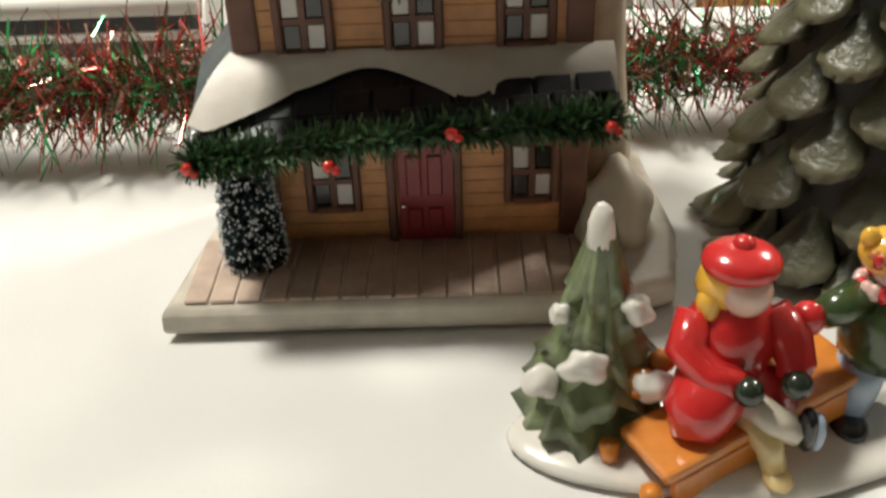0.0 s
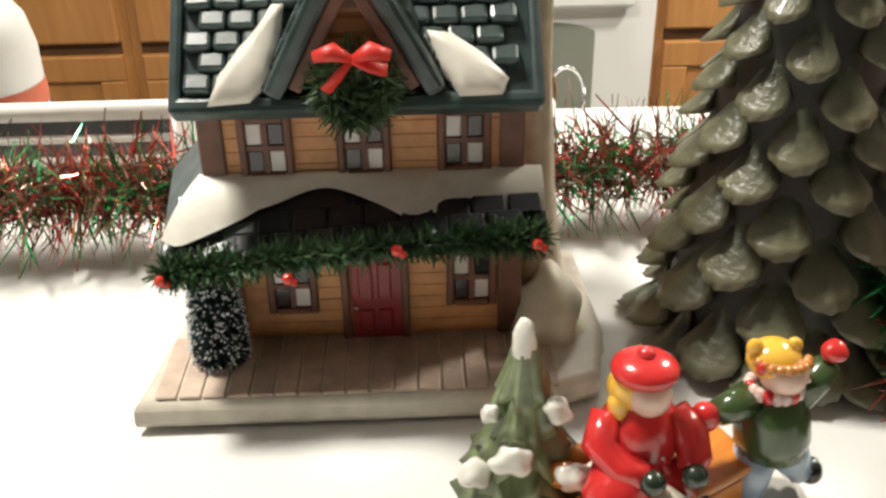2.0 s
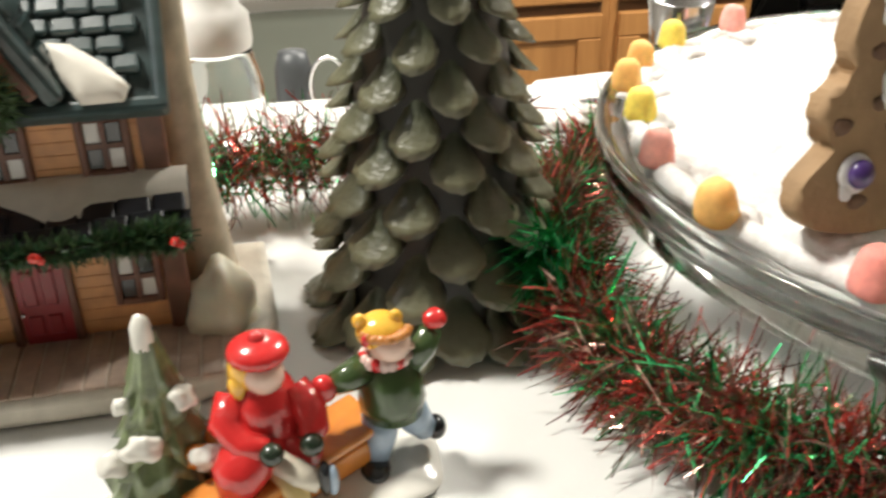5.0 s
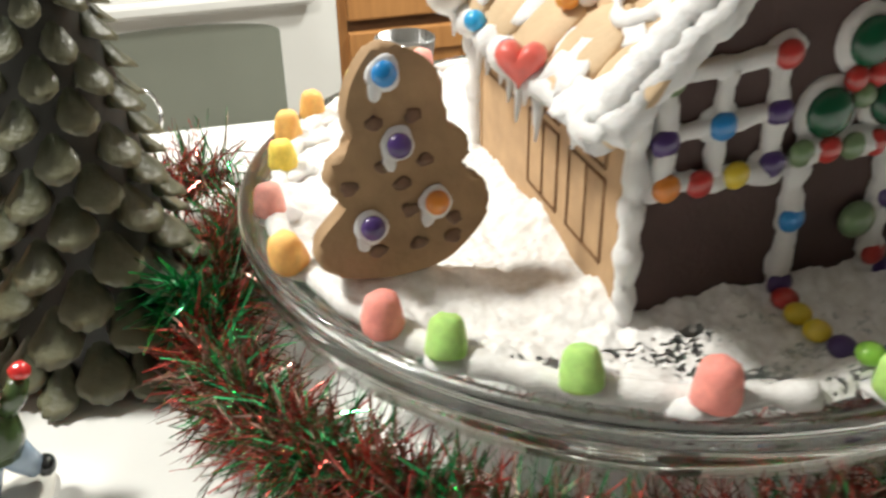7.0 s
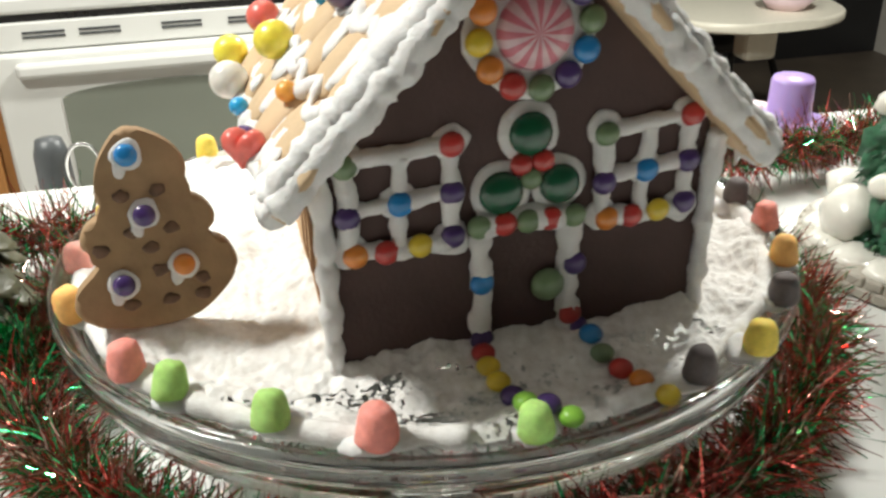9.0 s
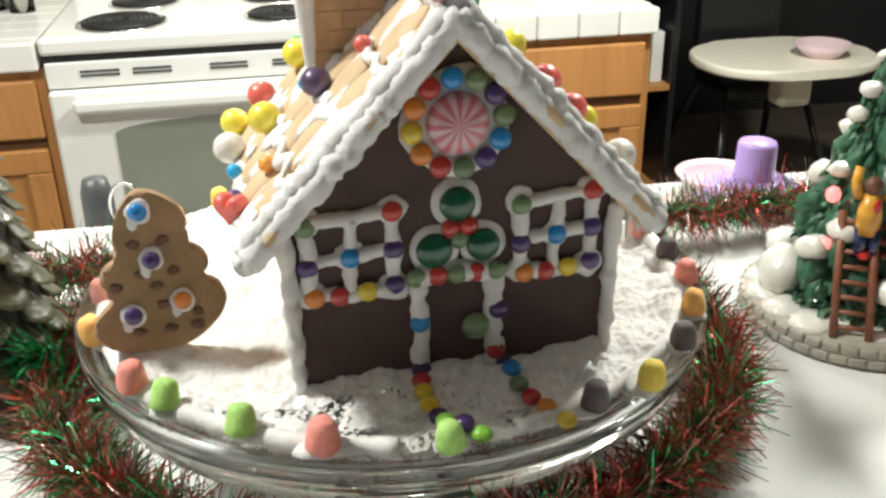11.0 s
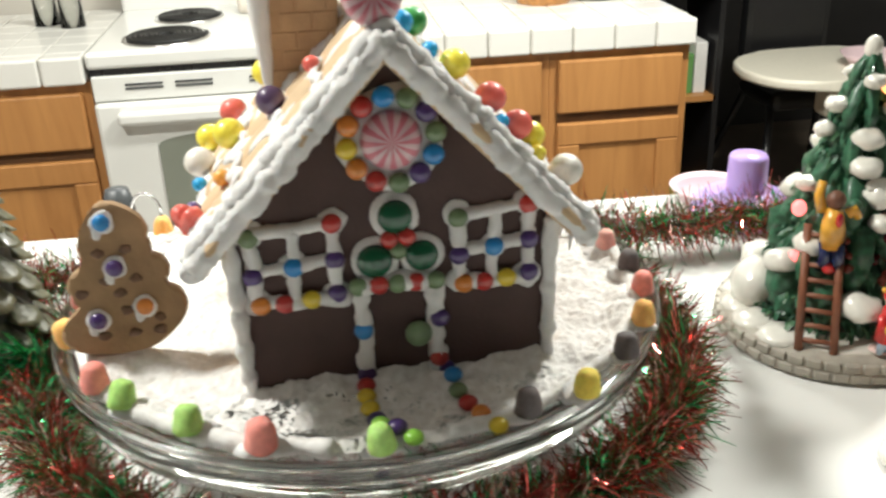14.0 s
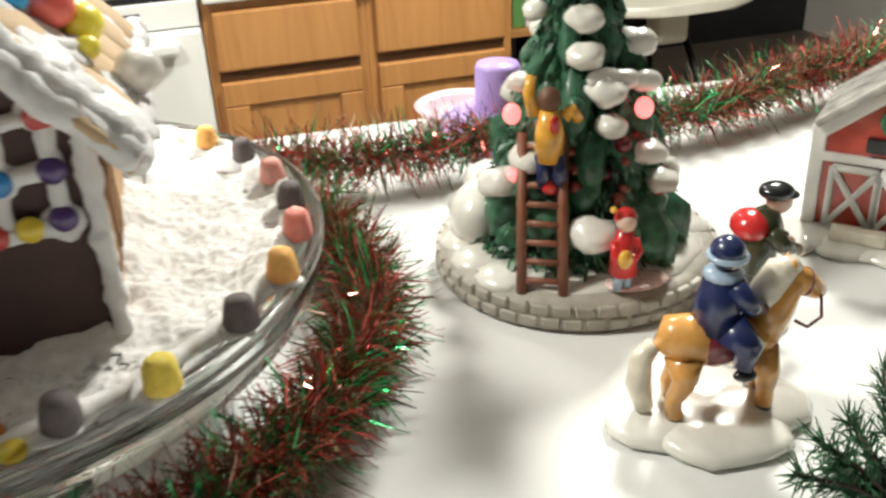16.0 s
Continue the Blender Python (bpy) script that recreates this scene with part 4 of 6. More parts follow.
# ---- tinsel garlands ----
def tinsel(name, pts, radius, count, label):
    ob = thing(name, pose(*pts[0]), label, "garland", "tinsel garlands")
    o = Vector(pts[0])
    P = [Vector(p) - o for p in pts]
    seglen = [(b - a).length for a, b in zip(P, P[1:])]
    total = sum(seglen)
    bm = B()
    tube(bm, P, 0.0016, 6)
    part("wire", bm, M_wire, ob)
    rows = []
    for k in range(count):
        u, i = random.random() * total, 0
        while i < len(seglen) - 1 and u > seglen[i]:
            u -= seglen[i]
            i += 1
        a = P[i].lerp(P[i + 1], min(1, u / seglen[i]))
        along = (P[i + 1] - P[i]).normalized()
        d = rnd_dir()
        d = (d - along * d.dot(along) * 0.45).normalized()
        ln = radius * random.uniform(0.25, 1.08)
        a = a + rnd_dir() * radius * 0.28
        tip = a + d * ln
        if tip.z + o.z < 0.0015:
            tip.z = 0.0015 - o.z + random.random() * 0.002
        patch = 0.30 * noise.noise((a + o) * 45) + random.uniform(-0.65, 0.65)
        mi = 0 if patch > 0.16 else (1 if patch < -0.27 else 2)
        rows.append((a, tip, random.choice((0.0006, 0.0008, 0.0010, 0.0013)), random.uniform(-0.005, 0.005), mi))
    strips("tinsel", rows, [T_red, T_green, T_dark], ob)
    return ob


ring = []
for k in range(61):
    a = math.radians(98 + 6 * k)
    ring.append((CX + 0.187 * math.cos(a), CY + 0.168 * math.sin(a), 0.0195 + 0.003 * math.sin(k * 0.7)))
tinsel("tinsel_garland", ring, 0.029, 27000, "red and green metallic tinsel garland lying round the cake stand")
tinsel("tinsel_garland", [(-0.42, 0.36, 0.028), (-0.25, 0.352, 0.030), (-0.15, 0.350, 0.029), (-0.05, 0.356, 0.028), (0.05, 0.362, 0.028), (0.10, 0.366, 0.027), (0.17, 0.372, 0.025), (0.215, 0.385, 0.024)], 0.031, 9500, "red and green tinsel garland along the back of the cloth")
tinsel("tinsel_garland", [(0.535, 0.40, 0.022), (0.60, 0.375, 0.024), (0.67, 0.378, 0.024), (0.75, 0.385, 0.024), (0.83, 0.375, 0.022), (0.93, 0.405, 0.024), (1.05, 0.43, 0.024), (1.2, 0.43, 0.024)], 0.029, 9500, "red and green tinsel garland behind the little tree")


# ---- glazed village house ----
VX, VY = 0.009, 0.266
vh = thing("village_house", pose(VX, VY, 0), "glazed ceramic village house with green tiled roof and garland", "model house")
bm = B()
base = [(-0.078, -0.036), (0.05, -0.036), (0.074, -0.028), (0.080, 0.0), (0.078, 0.06), (-0.066, 0.06), (-0.068, 0.0)]
slab(bm, base, 0.0, 0.0105, bevel=0.003)
wob(bm, 0.0012, 60)
part("base", bm, M_basestone, vh, "cream snowy base")
for k in range(17):
    bm = B()
    x0 = -0.071 + k * 0.0077
    box(bm, (x0 * 1.0 + 0.0003, -0.0335, 0.0100), (x0 + 0.0073, 0.0005, 0.0112), 0.0004, seg=1)
    part("plank", bm, M_plank, vh)
WL, WR, WB = -0.0515, 0.0490, 0.056
bm = B()
box(bm, (WL, 0.0, 0.010), (WR, WB, 0.104), 0.001)
wallo = part("wall", bm, M_siding, vh, "brown wooden siding")
for k in range(20):
    z = 0.0125 + k * 0.0046
    bm = B()
    box(bm, (WL + 0.003, -0.0009, z), (WR - 0.003, 0.001, z + 0.00452), 0.0002, seg=1)
    part("siding_board", bm, M_siding, wallo)
for x in (WL, WR - 0.006):
    for z0, z1 in ((0.010, 0.062), (0.066, 0.103)):
        bm = B()
        box(bm, (x - 0.001, -0.0022, z0), (x + 0.007, 0.004, z1), 0.0008)
        part("corner_post", bm, M_trim, vh)


def vwindow(x, z, w, h):
    bm = B()
    f = 0.0026
    box(bm, (x - w / 2, -0.0030, z - h / 2), (x - w / 2 + f, 0.001, z + h / 2), 0.0006, seg=1)
    box(bm, (x + w / 2 - f, -0.0030, z - h / 2), (x + w / 2, 0.001, z + h / 2), 0.0006, seg=1)
    box(bm, (x - w / 2 + f, -0.0030, z + h / 2 - f), (x + w / 2 - f, 0.001, z + h / 2), 0.0006, seg=1)
    box(bm, (x - w / 2 + f, -0.0032, z - h / 2), (x + w / 2 - f, 0.001, z - h / 2 + f), 0.0006, seg=1)
    box(bm, (x - 0.0009, -0.0027, z - h / 2 + f), (x + 0.0009, 0.001, z + h / 2 - f))
    box(bm, (x - w / 2 + f, -0.0026, z - 0.0009), (x + w / 2 - f, 0.001, z + 0.0009))
    fr = part("window", bm, M_trim, vh, "brown window frame with four panes")
    pw, ph = w / 2 - f - 0.0009, h / 2 - f - 0.0009
    for i in (-1, 1):
        for j in (-1, 1):
            bm = B()
            cx, cz = x + i * (0.0009 + pw / 2), z + j * (0.0009 + ph / 2)
            box(bm, (cx - pw / 2, -0.0020, cz - ph / 2), (cx + pw / 2, 0.0005, cz + ph / 2), 0.0004, seg=1)
            part("pane", bm, M_panew if i != j else M_paned, fr)


for x, z in ((-0.0315, 0.083), (-0.0008, 0.083), (0.0308, 0.084)):
    vwindow(x, z, 0.0170, 0.0215)
vwindow(-0.0280, 0.0325, 0.0170, 0.0220)
vwindow(0.0330, 0.0340, 0.0170, 0.0220)
bm = B()
box(bm, (-0.0080, -0.003, 0.0110), (0.0095, 0.001, 0.0450), 0.0006)
vd = part("door", bm, M_door, vh, "dark red panelled door")
for x, z0, z1 in ((-0.0055, 0.015, 0.023), (0.001, 0.015, 0.023), (-0.0055, 0.027, 0.041), (0.001, 0.027, 0.041)):
    bm = B()
    box(bm, (x, -0.0038, z0), (x + 0.0048, -0.0025, z1), 0.0005, seg=1)
    part("door_panel", bm, M_door, vd)
bm = B()
ball(bm, (-0.0065, -0.0045, 0.0245), 0.0009)
part("knob", bm, M_chrome, vd)
for x in (-0.0115, 0.0090):
    bm = B()
    box(bm, (x, -0.0034, 0.0105), (x + 0.0027, 0.001, 0.045), 0.0005, seg=1)
    part("door_post", bm, M_trim, vh)

# porch roof with a hipped left end
bm = B()
pr = [(-0.064, -0.0245, 0.0555), (0.0555, -0.0240, 0.0605), (0.0555, 0.0, 0.0715), (-0.0525, 0.0, 0.0715), (-0.0525, 0.05, 0.080), (-0.076, 0.05, 0.054)]
tv = [bm.verts.new(p) for p in pr]
bv = [bm.verts.new((p[0], p[1], p[2] - 0.004)) for p in pr]
for f in ((0, 1, 2, 3), (0, 3, 4, 5)):
    bm.faces.new([tv[k] for k in f])
    bm.faces.new([bv[k] for k in f[::-1]])
for a, b in ((0, 1), (1, 2), (4, 5), (5, 0)):
    bm.faces.new((tv[a], bv[a], bv[b], tv[b]))
bmesh.ops.recalc_face_normals(bm, faces=bm.faces[:])
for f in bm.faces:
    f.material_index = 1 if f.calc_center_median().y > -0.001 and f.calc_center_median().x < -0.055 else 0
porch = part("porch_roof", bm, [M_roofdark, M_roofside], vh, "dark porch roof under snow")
for r in range(3):
    for k in range(11):
        bm = B()
        t0 = r / 3
        y = -0.0245 + 0.0075 * r
        x0 = -0.064 + k * 0.0112 + (0.0056 if r % 2 else 0) + 0.004 * t0
        if x0 + 0.0106 < 0.056:
            z = 0.0560 + 0.0057 * t0 * 2 + 0.0052 * (x0 + 0.064) / 0.122 * (1 - t0)
            box(bm, (x0, -0.0042, -0.001), (x0 + 0.0106, 0.0042, 0.0012), 0.0007, seg=1, m=pose(0, y + 0.0038, z + 0.0022, 26, -2.2 * (1 - t0), 0))
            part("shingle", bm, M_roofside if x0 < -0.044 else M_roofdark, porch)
# snow on the upper half of the porch roof, wavy along its lower edge
bm = B()
up, lo = [], []
for k in range(49):
    t = k / 48
    x = -0.064 + 0.1195 * t
    dip = 0.5 + 0.42 * max(0, 1 - abs(t - 0.05) / 0.2) - 0.33 * math.exp(-((t - 0.42) / 0.13) ** 2) + 0.16 * math.exp(-((t - 0.66) / 0.06) ** 2) - 0.16 * math.exp(-((t - 0.80) / 0.07) ** 2) + 0.1 * t ** 6
    yb = -0.0245 * dip
    zr = 0.0715 + yb * (0.0715 - 0.0580) / 0.0245
    xl = max(x, -0.0525 - 0.0135 * dip) if t < 0.2 else x
    up.append((max(xl, -0.0535), -0.0015, 0.0745))
    lo.append((xl, yb, zr + 0.0008))
cols = []
for a, b in zip(up, lo):
    a, b = Vector(a), Vector(b)
    cols.append([bm.verts.new(a.lerp(b, j / 5) + Vector((0, -0.0006 if j == 5 else 0, (0, 0.0012, 0.0017, 0.0018, 0.0014, 0.0)[j]))) for j in range(6)])
for a, b in zip(cols, cols[1:]):
    for j in range(5):
        bm.faces.new((a[j], a[j + 1], b[j + 1], b[j])).smooth = True
part("porch_snow", bm, M_hsnow, vh, "cream glazed snow")

# main roof: front slope in rows of thick glazed tiles
RS = math.radians(50)
EY, EZ = -0.016, 0.1005


def roof_at(x, d, up=0.0):
    return Vector((x, EY + d * math.cos(RS) - up * math.sin(RS), EZ + d * math.sin(RS) + up * math.cos(RS)))


RL, RR, RD = -0.0550, 0.0530, 0.068
bm = B()
box(bm, (RL, 0, -0.005), (RR, RD, 0.0), 0.0015, m=pose(0, EY, EZ, 50, 0, 0))
ro = part("roof", bm, M_roof, vh, "glossy dark green tiled roof")
for x0, x1, d1 in ((RL, RR, 0.004), (RL - 0.001, RL + 0.003, RD), (RR - 0.003, RR + 0.001, RD)):
    bm = B()
    box(bm, (x0, -0.001, -0.006), (x1, d1, 0.0024), 0.0016, m=pose(0, EY, EZ, 50, 0, 0))
    part("roof_edge", bm, M_roof, ro)
bm = B()
box(bm, (RL, 0, -0.005), (RR, RD, 0.0), 0.0015, m=Matrix.Translation((0, 2 * (EY + RD * math.cos(RS)), 0)) @ Matrix.Scale(-1, 4, (0, 1, 0)) @ pose(0, EY, EZ, 50, 0, 0))
part("roof_back", bm, M_roof, vh)
bm = B()
slab(bm, [(0.0, 0.10), (WB, 0.10), (WB / 2, 0.145)], WL + 0.001, WR - 0.001, axis="x")
part("attic_wall", bm, M_siding, vh)
GC = -0.0015
bm = B()
box(bm, (-0.0041, -0.0033, -0.0015), (0.0041, 0.0033, 0.0022), 0.0012, seg=2)
tile_mesh = link("roof_tile", bm, M_roof, ro).data
bpy.data.objects.remove([o for o in bpy.data.objects if o.data == tile_mesh][0])
for r in range(10):
    d = 0.0080 + r * 0.0066
    for k in range(13):
        x = RL + 0.0075 + k * 0.0086 + (0.0043 if r % 2 else 0)
        if x > RR - 0.008:
            continue
        if abs(x - GC) < 0.029 - d * 0.45:
            continue
        o = new("roof_tile", tile_mesh)
        o.parent = ro
        o.matrix_basis = Matrix.Translation(roof_at(x, d, 0.0008)) @ pose(0, 0, 0, 34 + random.uniform(-2, 2), random.uniform(-2, 2), 0)
# front gable with its own little roof
bm = B()
slab(bm, [(GC - 0.0255, 0.1005), (GC + 0.0255, 0.1005), (GC, 0.1465)], -0.010, 0.012, axis="y")
gab = part("gable_wall", bm, M_siding, vh)
for k in range(7):
    z = 0.0985 + k * 0.0056
    w = 0.0255 * (1 - (z + 0.005 - 0.1005) / 0.046) - 0.001
    if w > 0.003:
        bm = B()
        box(bm, (GC - w, -0.0108, z), (GC + w, -0.009, z + 0.0052), 0.0006, seg=1)
        part("siding_board", bm, M_siding, gab)
for s in (-1, 1):
    ang = math.atan2(0.0475, 0.0260)
    m = Matrix.Translation((GC, 0, 0.1490)) @ Matrix.Rotation(s * ang, 4, "Y")
    bm = B()
    box(bm, (0 if s > 0 else -0.0500, -0.0195, -0.003), (0.0500 if s > 0 else 0, 0.02, 0.003), 0.0018, m=m)
    gr = part("gable_roof", bm, M_roof, vh)
    for k in range(6):
        bm = B()
        c = s * (0.005 + k * 0.0082)
        box(bm, (c - 0.0035, -0.012, 0.0015), (c + 0.0035, 0.016, 0.0042), 0.0012, m=m)
        part("roof_tile", bm, M_roof, gr)
    bm = B()
    box(bm, (0.0 if s > 0 else -0.0455, -0.0180, -0.0070), (0.0455 if s > 0 else 0.0, -0.0120, -0.0030), 0.0008, m=m)
    part("bargeboard", bm, M_trim, vh)
bm = B()
slab(bm, [(GC - 0.0065, 0.1290), (GC + 0.0065, 0.1290), (GC, 0.1420)], -0.0125, -0.008, axis="y")
part("gable_panel", bm, M_trim, vh)
# glazed snow on the roof valleys
for pts in ([(-0.0440, 0.0010), (-0.0412, 0.0094), (-0.0358, 0.0172), (-0.0298, 0.0245), (-0.0252, 0.0320), (-0.0222, 0.0320), (-0.0235, 0.0200), (-0.0260, 0.0083), (-0.0322, 0.0018)],
            [(0.0200, 0.0225), (0.0270, 0.0215), (0.0360, 0.0150), (0.0432, 0.0070), (0.0410, 0.0022), (0.0290, 0.0020), (0.0230, 0.0110)]):
    bm = B()
    n = len(pts)
    fine = [(pts[k][0] + (pts[(k + 1) % n][0] - pts[k][0]) * q / 4, pts[k][1] + (pts[(k + 1) % n][1] - pts[k][1]) * q / 4) for k in range(n) for q in range(4)]
    cx, cd = sum(x for x, _ in fine) / len(fine), sum(d for _, d in fine) / len(fine)
    rings = []
    for t, up in ((1.0, 0.001), (1.02, 0.0028), (0.9, 0.0046), (0.7, 0.0056), (0.4, 0.0062), (0.12, 0.0064)):
        rings.append([bm.verts.new(roof_at(cx + (x - cx) * t + 0.0006 * noise.noise(Vector((x * 300, d * 300, 0))), cd + (d - cd) * t, up)) for x, d in fine])
    for ra, rb in zip(rings, rings[1:]):
        for k in range(len(fine)):
            bm.faces.new((ra[k], ra[(k + 1) % len(fine)], rb[(k + 1) % len(fine)], rb[k])).smooth = True
    bm.faces.new(rings[-1]).smooth = True
    bmesh.ops.recalc_face_normals(bm, faces=bm.faces[:])
    part("roof_snow", bm, M_hsnow, vh, "cream glazed snow")
# side chimney and the bank of snow under it
bm = B()
tube(bm, [(0.056, 0.018, 0.0), (0.0555, 0.018, 0.03), (0.0545, 0.018, 0.06), (0.0535, 0.018, 0.10), (0.053, 0.018, 0.165)], [0.014, 0.011, 0.0085, 0.0075, 0.007], 8)
wob(bm, 0.0008, 200)
part("side_chimney", bm, M_chim, vh, "tan stone chimney")
bm = B()
ball(bm, (0.0585, 0.008, 0.008), 0.0160, (0.85, 1.30, 1.60), rough=0.3, seed=2, u=24, v=16)
ball(bm, (0.0690, 0.000, 0.003), 0.0100, (1.0, 1.3, 0.9), rough=0.22, seed=6, u=20, v=12)
part("snow_bank", bm, M_bank, vh, "translucent cream snow bank")


def needle_rope(name, pts, rad, count, mats, parent, w=0.0007, share=(1.0,), along_bias=0.5):
    P = [Vector(p) for p in pts]
    rows = []
    for k in range(count):
        i = random.randrange(len(P) - 1)
        a = P[i].lerp(P[i + 1], random.random())
        d = rnd_dir()
        d = (d + (P[i + 1] - P[i]).normalized() * along_bias).normalized()
        rows.append((a, a + d * rad * random.uniform(0.6, 1.15), w, 0.0, 0 if len(mats) == 1 or random.random() < share[0] else 1))
    return strips(name, rows, mats, parent)


gl = [(-0.063, -0.0275, 0.0535), (-0.055, -0.0275, 0.0545), (-0.043, -0.0275, 0.0555), (-0.02, -0.0275, 0.0580), (0.005, -0.0275, 0.0602), (0.03, -0.0275, 0.0612), (0.043, -0.027, 0.0620), (0.0515, -0.027, 0.0615)]
garl = thing("pine_garland", pose(VX, VY, 0), "green pine garland with red berries along the porch edge", "garland")
bm = B()
tube(bm, gl, 0.0015, 6)
part("wire", bm, M_wire, garl)
needle_rope("needles", gl, 0.0072, 3600, [M_needle, M_needlel], garl, 0.0009, (0.75,))
for x, y, z in ((-0.0625, -0.032, 0.0535), (-0.024, -0.034, 0.0540), (0.009, -0.033, 0.0620), (0.0510, -0.032, 0.0620)):
    bm = B()
    ball(bm, (x, y, z), 0.0018, rough=0.15)
    ball(bm, (x + 0.0018, y, z - 0.0013), 0.0013, rough=0.1)
    part("berry", bm, M_berry, garl)
wr = thing("wreath", pose(VX - 0.001, VY - 0.0205, 0.1115), "small green wreath with a red bow on the gable", "wreath")
cir = [(0.0078 * math.cos(k * math.pi / 8), -0.001, 0.0078 * math.sin(k * math.pi / 8) - 0.003) for k in range(17)]
bm = B()
tube(bm, cir, 0.0030, 6)
part("ring", bm, M_needle, wr)
needle_rope("needles", cir, 0.0082, 1500, [M_needle], wr, 0.0008, along_bias=0.2)
bm = B()
for s in (-1, 1):
    tube(bm, [(0, -0.008, 0.0075), (s * 0.005, -0.0085, 0.0100), (s * 0.0105, -0.008, 0.0085)], [0.0012, 0.0030, 0.0018], 6, flat=0.5)
tube(bm, [(0, -0.008, 0.0075), (-0.004, -0.0088, 0.003), (-0.0075, -0.0088, -0.001)], [0.0013, 0.0020, 0.0022], 6, flat=0.4)
tube(bm, [(0, -0.008, 0.0075), (0.005, -0.0088, 0.0055), (0.0095, -0.0085, 0.0045)], [0.0013, 0.0018, 0.0020], 6, flat=0.4)
part("bow", bm, M_ribbon, wr, "red ribbon bow")
bush = thing("frosted_bush", pose(VX - 0.0525, VY - 0.012, 0.0108), "frosted blue-green bottle-brush bush on the porch", "bush")
rows = []
for k in range(2600):
    z = random.random() ** 1.1 * 0.036
    a = random.uniform(0, 2 * math.pi)
    r = 0.0095 * (1 - 0.35 * (z / 0.036) ** 2)
    rows.append(((0, 0, z), (r * math.cos(a), r * math.sin(a), z + random.uniform(-0.002, 0.003)), 0.0007, 0, 0))
strips("bristles", rows, [M_frost], bush)
rows = []
for k in range(900):
    z = random.random() * 0.037
    a = random.uniform(0, 2 * math.pi)
    r = 0.0100 * (1 - 0.35 * (z / 0.036) ** 2)
    p = Vector((r * math.cos(a), r * math.sin(a), z))
    rows.append((p, p + rnd_dir() * 0.0011, 0.0009, 0, 0))
strips("flock", rows, [M_flock], bush, "white flocking")

# ---- big wax tree built of overlapping scales ----
TX, TY = 0.152, 0.277
wax = thing("wax_tree", pose(TX, TY, 0), "large olive green wax tree with overlapping cone scales", "candle tree")


def tree_r(z):
    t = z / 0.236
    return 0.0465 * (1 - t) * (1 + 0.5 * t) + 0.0012


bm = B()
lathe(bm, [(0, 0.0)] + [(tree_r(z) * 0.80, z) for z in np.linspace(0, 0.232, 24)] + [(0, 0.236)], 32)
part("core", bm, M_waxgap, wax)


def scale_mesh():
    bm = B()
    nu, nv = 8, 7
    front, backv = [], []
    for j in range(nv + 1):
        v = j / nv
        wdt = 0.14 + 0.86 * v ** 1.35 if v < 0.88 else 0.85 - 0.06 * (v - 0.88) / 0.12
        fr, bk = [], []
        for i in range(nu + 1):
            u = i / nu * 2 - 1
            z = -v * 1.0 + 0.13 * (u * u) * v * v
            out = 0.05 + 0.95 * v ** 1.5 - 0.34 * u * u * v
            rib = 0.04 * math.cos(u * 12) * v
            fr.append(bm.verts.new((u * wdt * 0.5, -(out + rib), z)))
            bk.append(bm.verts.new((u * wdt * 0.5 * 0.9, -(out - 0.34 * v - 0.03), z + 0.03 * v)))
        front.append(fr)
        backv.append(bk)
    for g, flip in ((front, False), (backv, True)):
        for a, b in zip(g, g[1:]):
            for i in range(nu):
                q = (a[i], a[i + 1], b[i + 1], b[i])
                bm.faces.new(q[::-1] if not flip else q)
    edge_f = [r[0] for r in front] + front[-1][1:] + [r[-1] for r in front[::-1]][1:]
    edge_b = [r[0] for r in backv] + backv[-1][1:] + [r[-1] for r in backv[::-1]][1:]
    for k in range(len(edge_f) - 1):
        bm.faces.new((edge_f[k], edge_f[k + 1], edge_b[k + 1], edge_b[k]))
    bmesh.ops.recalc_face_normals(bm, faces=bm.faces[:])
    for f in bm.faces:
        f.smooth = True
    return bm


def tip_wax():
    """Green wax that turns paler towards the scale tips."""
    m = M_wax
    n, l = m.node_tree.nodes, m.node_tree.links
    b = n["Principled BSDF"]
    old = b.inputs["Base Color"].links[0].from_socket
    at, sep, rp, mix = n.new("ShaderNodeTexCoord"), n.new("ShaderNodeSeparateXYZ"), n.new("ShaderNodeMapRange"), n.new("ShaderNodeMix")
    l.new(at.outputs["Object"], sep.inputs[0])
    l.new(sep.outputs[2], rp.inputs[0])
    rp.inputs[1].default_value, rp.inputs[2].default_value = -0.5, -1.0
    mix.data_type = "RGBA"
    mix.inputs[7].default_value = (0.180, 0.176, 0.108, 1)
    l.new(rp.outputs[0], mix.inputs[0])
    l.new(old, mix.inputs[6])
    l.new(mix.outputs[2], b.inputs["Base Color"])
    for node in n:
        if node.type == "TEX_NOISE":
            node.inputs["Scale"].default_value *= 0.03


